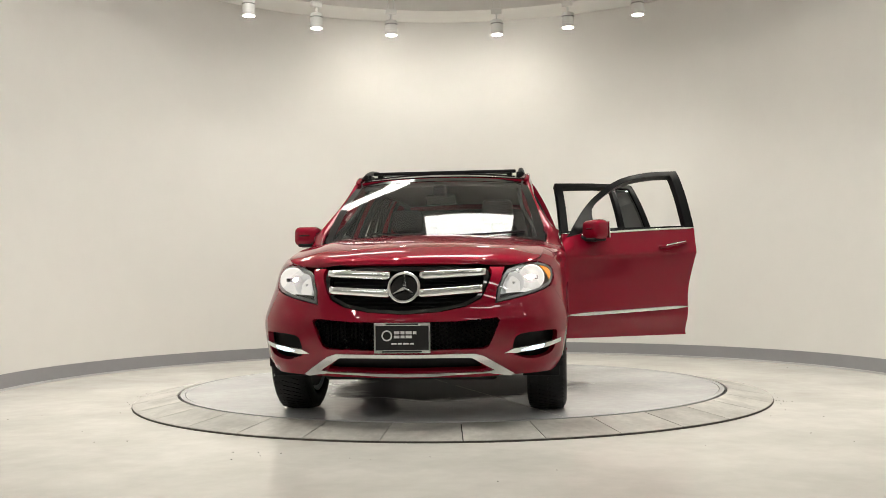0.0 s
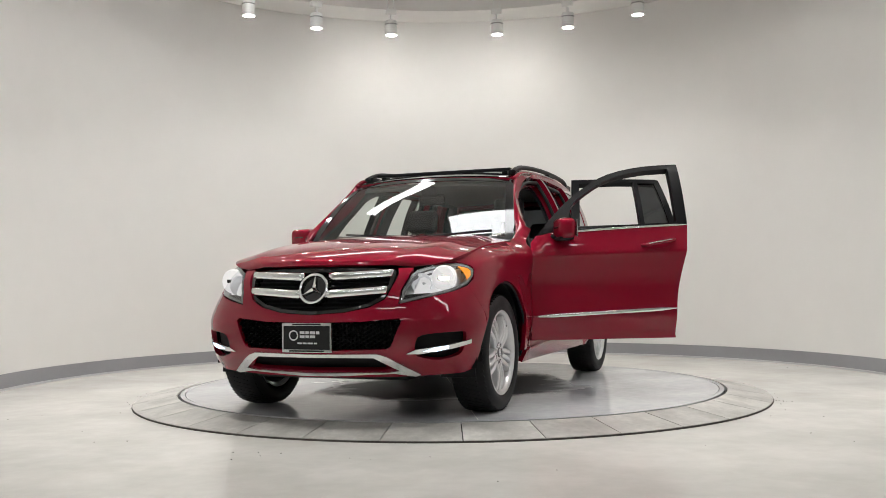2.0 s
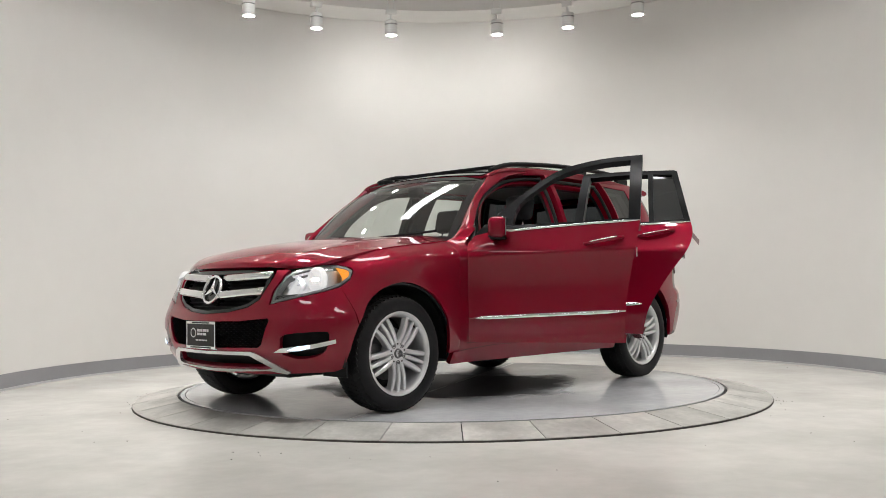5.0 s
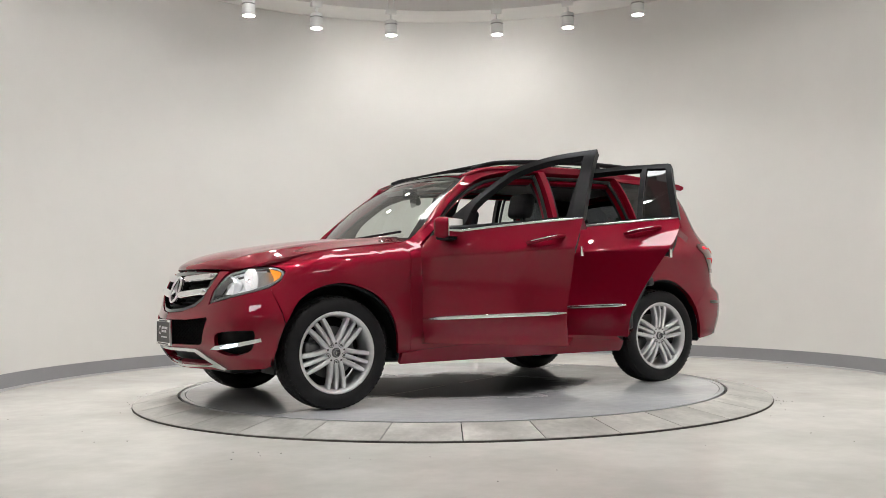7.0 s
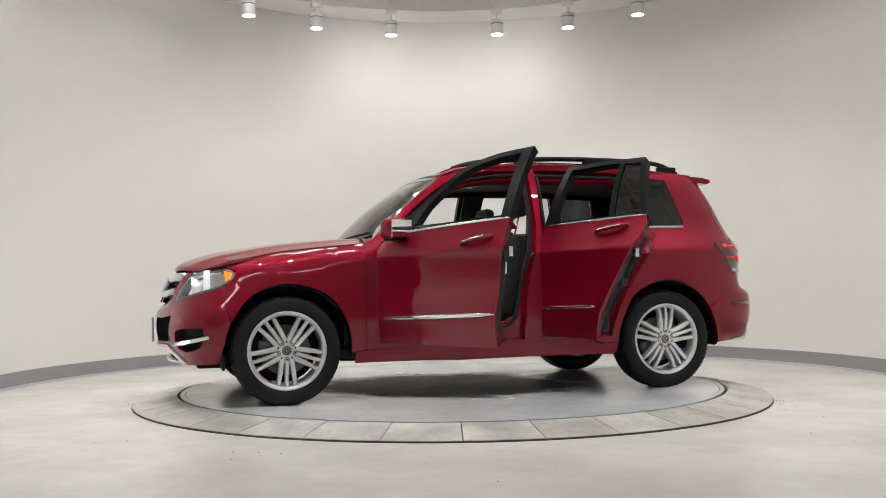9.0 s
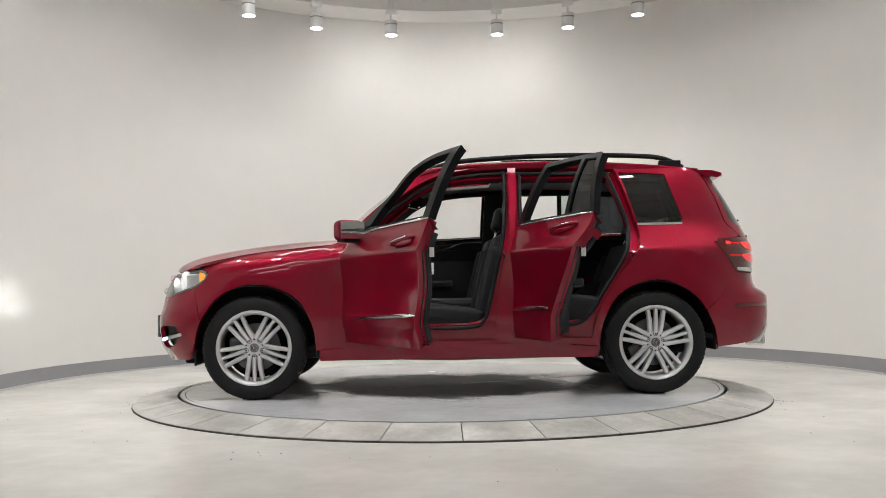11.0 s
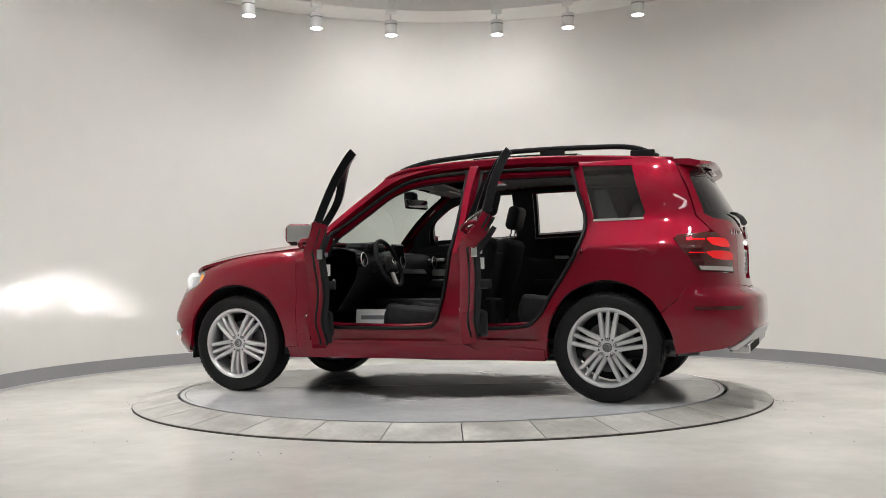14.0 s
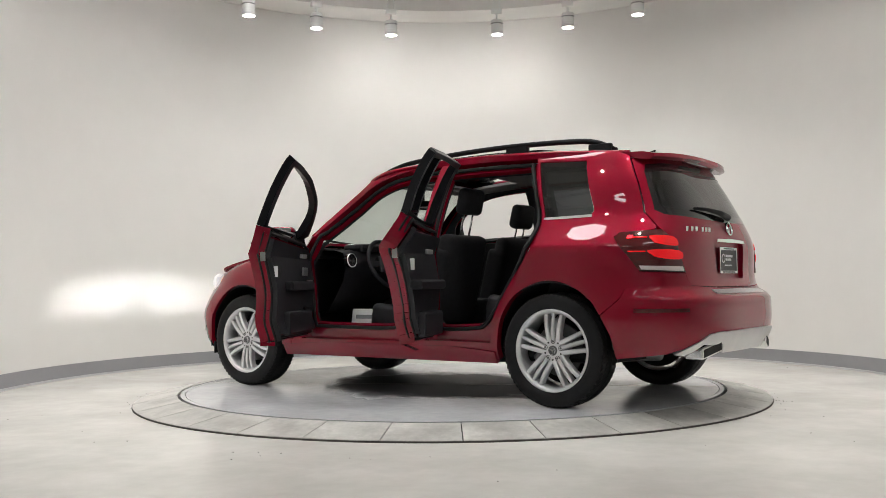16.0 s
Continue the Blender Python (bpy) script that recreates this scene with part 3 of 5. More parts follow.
def skin(name, outline, surf, material, parent, holes=(), step=0.045, rim=0.018, offset=0.0, mirror=False, turn=None, label="", hub=None, back=False, taper=0.0):
    """A sheet-metal panel: an outline with holes, cut out of a curved surface, with rims turned inwards by its thickness."""
    loops = [dense(list(outline), step * 0.7)] + [dense(list(h), step * 0.7) for h in holes]
    pts, edges = [], []
    for lp in loops:
        k = len(pts)
        pts += lp
        edges += [(k + i, k + (i + 1) % len(lp)) for i in range(len(lp))]
    bnd = np.array(pts)
    lo, hi = bnd.min(0), bnd.max(0)
    if surf is flank and step < 0.06:
        # rows of points along the shoulder line and the arch flares keep them sharp
        rows = [(float(x), crease(x) + d) for d in (-0.028, -0.012, 0.0, 0.012, 0.028) for x in np.arange(-1.7, 1.2, step * 0.6)]
        rows += [(cx + r * math.cos(a), 0.352 + r * math.sin(a)) for cx in (1.3775, -1.3775) for r in (0.47, 0.50, 0.53, 0.56) for a in np.linspace(0, math.pi, 40)]
        rows = [fx(x, z) for x, z in rows]
        rows = [p for p in rows if lo[0] < p[0] < hi[0] and lo[1] < p[1] < hi[1] and np.min((bnd[:, 0] - p[0]) ** 2 + (bnd[:, 1] - p[1]) ** 2) > 0.010 ** 2
                and inside(p, loops[0]) and not any(inside(p, h) for h in loops[1:])]
        if rows:
            pts = pts + rows
            bnd = np.array(pts)
    for a in np.arange(lo[0] + step / 2, hi[0], step):
        for b in np.arange(lo[1] + step / 2, hi[1], step):
            if np.min((bnd[:, 0] - a) ** 2 + (bnd[:, 1] - b) ** 2) > (0.45 * step) ** 2 and inside((a, b), loops[0]) \
                    and not any(inside((a, b), h) for h in loops[1:]):
                pts.append((float(a), float(b)))
    vs, _, tris, *_ = delaunay_2d_cdt([Vector(p) for p in pts], edges, [], 0, 1e-6)
    tris = [t for t in tris if inside(c := (sum(vs[i].x for i in t) / 3, sum(vs[i].y for i in t) / 3), loops[0])
            and not any(inside(c, h) for h in loops[1:])]
    P, N = [], []
    e = 0.004
    for v in vs:
        p = surf(v.x, v.y)
        n = (surf(v.x + e, v.y) - surf(v.x - e, v.y)).cross(surf(v.x, v.y + e) - surf(v.x, v.y - e)).normalized()
        c = hub or Vector((min(1.2, max(-1.2, p.x)), 0, 0.75))
        if n.dot(p - c) < 0:
            n = -n
        P.append(p + offset * n)
        N.append(n)
    co, no, faces = list(P), list(N), []
    for t in tris:
        a, b, c = (P[i] for i in t)
        faces.append(tuple(t) if (b - a).cross(c - a).dot(N[t[0]]) > 0 else tuple(reversed(t)))
    if rim:
        count = {}
        for t in faces:
            for i in range(3):
                count[(t[i], t[(i + 1) % 3])] = 1
        for (i, j) in list(count):
            if (j, i) not in count:
                a, b = P[i], P[j]
                n = (b - a).cross(N[i]).normalized()
                a2, b2 = a - rim * N[i] - taper * n, b - rim * N[j] - taper * n
                k = len(co)
                co += [a, b, b2, a2]
                no += [n] * 4
                faces.append((k + 1, k, k + 3, k + 2))
        if back:
            k = len(co)
            co += [p - rim * n for p, n in zip(P, N)]
            no += [-n for n in N]
            faces += [tuple(k + i for i in reversed(t)) for t in faces[:len(tris)]]
    if mirror:
        co = [Vector((p.x, -p.y, p.z)) for p in co]
        no = [Vector((p.x, -p.y, p.z)) for p in no]
        faces = [tuple(reversed(f)) for f in faces]
    if turn:
        co = [turn @ p for p in co]
        no = [turn.to_3x3() @ p for p in no]
    me = bpy.data.meshes.new(name)
    me.from_pydata(co, [], faces)
    me.polygons.foreach_set("use_smooth", [True] * len(faces))
    me.normals_split_custom_set_from_vertices(no)
    return link(name, me, material, parent, label)


# outlines on the flank, in x and z
F_BACK = curved([(-0.372, 1.163), (-0.347, 1.0), (-0.305, 0.80), (-0.276, 0.62), (-0.266, 0.41)], 3) + [(-0.272, 0.385)]
F_TOP = curved([(0.70, 1.085), (0.60, 1.185), (0.455, 1.320), (0.30, 1.435), (0.13, 1.526), (-0.12, 1.582), (-0.387, 1.603)], 3)
R_BACK = curved([(-1.265, 1.203), (-1.285, 1.12), (-1.262, 1.0), (-1.165, 0.87), (-1.07, 0.735), (-0.985, 0.59), (-0.94, 0.45)], 3) + [(-0.93, 0.392)]
F_BELT, R_BELT = [(0.0, 1.145), (0.55, 1.118)], [(-0.85, 1.186)]
F_DOOR_LOW = [(0.740, 0.385), (0.740, 1.035), (0.70, 1.085)] + F_BELT[::-1] + F_BACK
F_FRAME = F_TOP + [(-0.372, 1.163)] + F_BELT
F_WINDOW = curved([(0.452, 1.150), (0.418, 1.290), (0.282, 1.401), (0.118, 1.492), (-0.12, 1.547), (-0.310, 1.564)], 3) + [(-0.298, 1.176), (0.0, 1.162)]
R_DOOR_LOW = [(-0.396, 0.395), (-0.403, 0.8), (-0.418, 1.166)] + R_BELT + R_BACK
R_FRAME = [(-0.418, 1.166), (-0.452, 1.598), (-0.8, 1.604), (-1.130, 1.596), (-1.155, 1.585), (-1.205, 1.42), (-1.265, 1.203), (-0.85, 1.186)]
R_WINDOW = [(-0.485, 1.188), (-0.510, 1.564), (-0.8, 1.573), (-0.945, 1.570), (-0.972, 1.206)]
R_FIXED = [(-1.008, 1.210), (-0.98, 1.568), (-1.120, 1.560), (-1.167, 1.40), (-1.215, 1.220)]
QUARTER = [fx(-1.185, 1.555), fx(-1.52, 1.54), fx(-1.60, 1.27), fx(-1.618, 1.215), fx(-1.60, 1.188), fx(-1.29, 1.182)]
F_OPEN = curved([(0.64, 0.475), (0.68, 0.8), (0.655, 1.08), (0.49, 1.25), (0.285, 1.405), (0.10, 1.498), (-0.11, 1.538), (-0.33, 1.552), (-0.365, 1.535), (-0.345, 1.17),
          (-0.285, 0.86), (-0.225, 0.60), (-0.19, 0.51), (-0.10, 0.47), (0.3, 0.468), (0.639, 0.474)], 3)[:-1]
R_OPEN = curved([(-0.475, 1.53), (-0.51, 1.55), (-1.07, 1.548), (-1.11, 1.53), (-1.17, 1.36), (-1.225, 1.17), (-1.195, 1.0), (-1.115, 0.85), (-1.025, 0.71), (-0.945, 0.58), (-0.88, 0.51), (-0.80, 0.48), (-0.54, 0.47),
                 (-0.485, 0.52), (-0.465, 0.8), (-0.46, 1.2), (-0.4745, 1.529)], 3)[:-1]
F_DOOR = [(0.763, 0.385), (0.763, 1.03)] + F_TOP + F_BACK
R_DOOR = [(-0.396, 0.395), (-0.403, 0.8), (-0.418, 1.166), (-0.452, 1.598), (-0.8, 1.604), (-1.130, 1.596), (-1.155, 1.585), (-1.205, 1.42)] + R_BACK


def grown(poly, d):
    """A polygon with its edges moved outwards by about d."""
    area = sum(a[0] * b[1] - b[0] * a[1] for a, b in zip(poly, poly[1:] + poly[:1]))
    s = 1 if area > 0 else -1
    out = []
    for i, p in enumerate(poly):
        a, b = Vector(poly[i - 1]), Vector(poly[(i + 1) % len(poly)])
        p = Vector(p)
        n1 = Vector(((p - a).y, -(p - a).x)).normalized() * s
        n2 = Vector(((b - p).y, -(b - p).x)).normalized() * s
        n = n1 + n2
        k = d / max(0.35, n.length_squared / 2)
        out.append((p.x + n.x * k, p.y + n.y * k))
    return out


F_ARCH = curved([(0.955, 0.33), (0.965, 0.45), (1.015, 0.59), (1.10, 0.695), (1.24, 0.762), (1.385, 0.785), (1.53, 0.752), (1.65, 0.67), (1.73, 0.545)], 4)
R_ARCH = curved([(-0.985, 0.275), (-0.99, 0.40), (-1.03, 0.55), (-1.11, 0.675), (-1.24, 0.755), (-1.385, 0.785), (-1.53, 0.752), (-1.66, 0.665), (-1.725, 0.575)], 4)
R_ARCH = [fx(x, z) for x, z in R_ARCH]

car = new("car")
tagged(car, "glossy red off-road estate car with open doors on a turntable", "car")


def build_shell():
    top = [fx(x, ROOF_EDGE(x)) for x in np.linspace(-1.78, 0.25, 22)]
    gate_edge = [ry(0.730, 1.10), ry(0.712, 1.19), ry(0.667, 1.36), ry(0.610, 1.53)]
    lamp = [fx(-1.965, 0.80), fx(-1.955, 0.84), fx(-1.88, 0.95), fx(-1.80, 1.045), ry(0.745, 1.085)]
    side = ([(0.86, 0.275)] + [(0.93, 0.30), (0.86, 0.33), (0.86, 0.7), (0.86, FENDER_TOP(0.86)), (0.775, 1.082), (0.51, 1.315), (0.335, 1.455)]
            + [(x, z) for x, z in reversed(top)] + gate_edge[::-1] + lamp[::-1] + [fx(-1.86, 0.705)] + R_ARCH[::-1])
    fender = [(0.862, 0.33), (0.862, 0.7)] + [(x, FENDER_TOP(x)) for x in (0.862, 0.95, 1.0)] + [fx(x, FENDER_TOP(x)) for x in (1.1, 1.2, 1.39, 1.6, 1.75, 1.80)] \
        + [fx(1.745, 0.893), fx(1.70, 0.875), fx(1.695, 0.855), fx(1.73, 0.80), fx(1.79, 0.763)] + [fx(x, z) for x, z in F_ARCH[::-1]]
    for mirror in (False, True):
        skin("body_side", side, flank, PAINT, car, [grown(F_DOOR, 0.004), grown(R_DOOR, 0.004), QUARTER], mirror=mirror, rim=0.05)
        skin("front_fender", fender, flank, PAINT, car, mirror=mirror, rim=0.025)
        # recessed jambs round the doors
        skin("door_jamb", grown(F_DOOR, 0.012), flank, PAINT, car, [F_OPEN], offset=-0.055, rim=0.035, mirror=mirror)
        skin("door_jamb", grown(R_DOOR, 0.012), flank, PAINT, car, [R_OPEN], offset=-0.055, rim=0.035, mirror=mirror)
        for line in (F_OPEN, R_OPEN):
            pts = [flank(*p) + Vector((0, -0.050, 0)) for p in dense(line, 0.05)]
            part("opening_seal", sweep([(p.x, -p.y if mirror else p.y, p.z) for p in pts], 0.014, 6, closed=True), RUBBER, car, "black rubber door seal", smooth=True)
        holes = [grown(F_WINDOW, 0.014), grown(R_WINDOW, 0.012), grown(R_FIXED, 0.01), QUARTER] if mirror else [grown(F_OPEN, 0.012), grown(R_OPEN, 0.012), QUARTER]
        cover = [(0.84, 0.36), (0.84, 1.03), (0.735, 1.10), (0.49, 1.31), (0.31, 1.45)] + [fx(x, ROOF_EDGE(x) - 0.015) for x in np.linspace(0.22, -1.7, 14)] \
            + [fx(-1.85, 1.40), fx(-1.95, 1.1), fx(-2.0, 0.9), (-1.49, 0.86), (-1.25, 0.83), (-1.05, 0.70), (-0.95, 0.36)]
        skin("interior_side_trim", cover, flank, TRIM, car, holes, offset=-0.10, rim=0.02, mirror=mirror, step=0.07, back=True)
        g = skin("quarter_glass", grown(QUARTER, -0.004), flank, TINT, car, offset=-0.004, rim=0, mirror=mirror, label="dark privacy glass")
        skin("quarter_strip", [fx(-1.285, 1.165), fx(-1.285, 1.181), fx(-1.61, 1.187), fx(-1.61, 1.171)], flank, CHROME, car, offset=0.004, rim=0.006, mirror=mirror, label="chrome strip")
        # hinges and strikers on the pillars
        s = -1 if mirror else 1
        for hx, hy, hz in ((0.735, 0.845, 0.56), (0.735, 0.845, 0.92), (-0.435, 0.850, 0.58), (-0.435, 0.850, 0.93)):
            part("hinge", box(hx - 0.03, hx + 0.03, s * hy - 0.022, s * hy + 0.022, hz - 0.028, hz + 0.028, 0.008), PAINT, car)
        for hx, hz in ((-0.315, 0.97), (-1.205, 0.97)):
            y = s * (flank(hx, hz).y - 0.05)
            part("striker", sweep([(hx - 0.02, y, hz - 0.015), (hx - 0.02, y + s * 0.02, hz), (hx - 0.02, y, hz + 0.015)], 0.006, 6), CHROME, car)
        # wheel housings
        for cxx in (1.3775, -1.3775):
            s = -1 if mirror else 1
            bm = lathe([(0.425, 0.865), (0.44, 0.60), (0.44, 0.42), (0.0, 0.42)], 30, -8, 188, "y")
            bmesh.ops.transform(bm, verts=bm.verts, matrix=Matrix.Translation((cxx, 0, 0.352)) @ Matrix.Diagonal((1, s, 1, 1)))
            part("wheel_housing", bm, BLACK, car, smooth=True)
            bm = sweep([(cxx + 0.437 * math.cos(a), s * (flank(*fx(cxx + 0.437 * math.cos(a), 0.345 + 0.432 * math.sin(a))).y - 0.020), 0.345 + 0.432 * math.sin(a)) for a in np.linspace(-0.1, math.pi + 0.1, 30)], 0.008, 6)
            part("arch_lip", bm, BLACK, car, smooth=True)
        # sill below the doors
        skin("sill_cover", [(0.93, 0.262), (0.93, 0.335), (0.5, 0.36), (-0.6, 0.36), (-0.97, 0.335), (-0.97, 0.262)], flank, PAINT, car, offset=0.012, rim=0.03, mirror=mirror)

    # bonnet
    edge = spline([(0.70, 0.752, 1.066), (1.0, 0.765, 1.041), (1.39, 0.768, 1.0), (1.69, 0.760, 0.945), (1.805, 0.725, 0.915), (1.88, 0.64, 0.885), (1.925, 0.545, 0.872)], 12)
    mid = spline([(0.870, 0, 1.108), (1.25, 0, 1.088), (1.55, 0, 1.053), (1.80, 0, 1.010), (1.95, 0, 0.967), (2.035, 0, 0.925), (2.062, 0, 0.888)], 12)

    def at(line, s):
        k = min(len(line) - 1.001, max(0, s * (len(line) - 1)))
        i = int(k)
        return line[i].lerp(line[i + 1], k - i)

    def bonnet(s, v):
        e, c = at(edge, s), at(mid, s)
        a = abs(v)
        ridge = 0.010 * math.exp(-((a - 0.72) / 0.10) ** 2) * (1 - 0.5 * s)
        return Vector((c.x + (e.x - c.x) * a ** 2.1, v * e.y, c.z + (e.z - c.z) * a ** 2.5 + ridge))
    skin("bonnet", [(0.0, -1), (1.0, -1), (1.0, 1), (0.0, 1)], bonnet, PAINT, car, step=0.035, rim=0.02)
    part("scuttle", box(0.70, 0.95, -0.74, 0.74, 0.98, 1.055, 0.02), BLACK, car)

    # roof
    def roof(x, y):
        return Vector((x, y, ROOF_EDGE(min(x, 0.4)) + 0.034 * (1 - (y / 0.66) ** 2) - 0.006))
    line = [(0.27, -0.60), (0.27, 0.60), (-0.2, 0.652), (-1.2, 0.635), (-1.84, 0.60), (-1.84, -0.60), (-1.2, -0.635), (-0.2, -0.652)]
    skin("roof", line, roof, PAINT, car, [[(0.22, -0.56), (0.22, 0.56), (-0.2, 0.585), (-1.15, 0.575), (-1.15, -0.575), (-0.2, -0.585)]], step=0.08, rim=0.03)
    skin("panorama_roof", [(0.265, -0.585), (0.265, 0.585), (0.1, 0.60), (-0.02, 0.60), (-0.02, -0.60), (0.1, -0.60)], roof, GLOSS_BLACK, car, offset=0.008, step=0.08, rim=0.012, label="gloss black glass roof front")
    skin("sunroof_panel", [(-0.36, -0.50), (-0.36, 0.50), (-0.75, 0.505), (-1.12, 0.50), (-1.12, -0.50), (-0.75, -0.505)], roof, GLOSS_BLACK, car, offset=0.035, step=0.08, rim=0.02, back=True, label="gloss black sunroof panel, slid back")
    bm = box(0.03, 0.075, -0.55, 0.55, 1.617, 1.640, 0.006)
    for y in (-0.5, 0, 0.5):
        box(-0.02, 0.06, y - 0.02, y + 0.02, 1.60, 1.63, 0.004, into=bm)
    part("wind_deflector", bm, BLACK, car, "black raised sunroof wind deflector")
    skin("headliner", [(0.22, -0.60), (0.22, 0.60), (-0.2, 0.62), (-1.75, 0.57), (-1.75, -0.57), (-0.2, -0.62)], roof, LINER, car,
         [[(0.08, -0.40), (0.08, 0.40), (-0.34, 0.42), (-0.34, -0.42)]], offset=-0.055, rim=0.02, step=0.1, back=True)
    # pillars and gutters
    for s in (1, -1):
        gut = spline([(0.265, s * 0.632, 1.532), (0.22, s * 0.640, 1.553), (0.12, s * 0.640, 1.585), (-0.1, s * 0.637, 1.609), (-0.5, s * 0.628, 1.626), (-0.9, s * 0.622, 1.625), (-1.3, s * 0.606, 1.609), (-1.78, s * 0.575, 1.575)], 6)
        part("roof_gutter", sweep(gut, 0.020, 8, 0.8), PAINT, car, smooth=True)
        # roof rail: bar on feet
        rail = spline([(0.16, s * 0.595, 1.592), (0.06, s * 0.59, 1.625), (-0.11, s * 0.585, 1.655), (-0.52, s * 0.58, 1.682), (-0.92, s * 0.575, 1.691),
                       (-1.35, s * 0.567, 1.683), (-1.54, s * 0.562, 1.662), (-1.68, s * 0.555, 1.60)], 6)
        r = part("roof_rail", sweep(rail, 0.021, 8, 0.85), BLACK, car, "matt black roof rail", smooth=True)
        for x0, x1 in ((-0.88, -1.05), (-1.50, -1.66), (0.14, -0.02)):
            z1 = {-0.88: 1.685, -1.50: 1.648, 0.14: 1.615}[x0]
            part("rail_foot", box(x1, x0, s * 0.575 - 0.018, s * 0.575 + 0.018, ROOF_EDGE(x0) - 0.02, z1, 0.008), BLACK, r)

    # windscreen
    def screen(s, v):
        a = abs(v)
        lo = Vector((0.880 - 0.115 * a ** 2, 0.790 * v, 1.085 - 0.025 * a ** 2))
        hi = Vector((0.320 - 0.06 * a ** 2, 0.630 * v, 1.548 - 0.03 * a ** 2))
        p = lo.lerp(hi, s)
        p.z += 0.03 * math.sin(math.pi * s)
        p.x += 0.015 * math.sin(math.pi * s)
        return p
    g = skin("windscreen", [(0, -1), (1, -1), (1, 1), (0, 1)], screen, GLASS, car, step=0.06, rim=0, label="clear green-tinted windscreen", hub=Vector((-0.3, 0, 0.9)))
    g.visible_shadow = False
    skin("windscreen_band", [(-0.02, -1.0), (1.03, -1.0), (1.03, 1.0), (-0.02, 1.0)], screen, GLOSS_BLACK, car,
         [[(0.035, -0.915), (0.93, -0.925), (0.96, -0.88), (0.96, 0.88), (0.93, 0.925), (0.035, 0.915)]], step=0.06, rim=0.004, offset=0.002, label="black border of the windscreen", hub=Vector((-0.3, 0, 0.9)))
    # pillars between the glass and the sides
    rim_line = [(0.84, FENDER_TOP(0.84)), (0.775, 1.082), (0.635, 1.205), (0.51, 1.315), (0.42, 1.39), (0.335, 1.455), (0.25, ROOF_EDGE(0.25))]

    def pillar(s, w):
        k = min(len(rim_line) - 1.001, max(0.0, s * (len(rim_line) - 1)))
        i = int(k)
        a, b = Vector(rim_line[i]), Vector(rim_line[i + 1])
        o = a.lerp(b, k - i)
        outer = flank(o.x, o.y)
        inner = screen(s * 1.02 - 0.02, 1.0)
        p = inner.lerp(outer, w)
        return p + Vector((0.5, 0.35, 0.6)).normalized() * 0.010 * math.sin(math.pi * min(1, max(0, w)))
    for mirror in (False, True):
        skin("windscreen_pillar", [(0, 0), (1, 0), (1, 1), (0, 1)], pillar, PAINT, car, step=0.1, rim=0.012, mirror=mirror, hub=Vector((-0.3, 0, 0.6)))
    for s in (1, -1):
        bm = sweep([(0.875, s * 0.06 + 0.1, 1.100), (0.835, s * 0.35 + 0.1, 1.115), (0.775, s * 0.55 + 0.08, 1.130)], 0.009, 6)
        part("wiper", bm, BLACK, car)


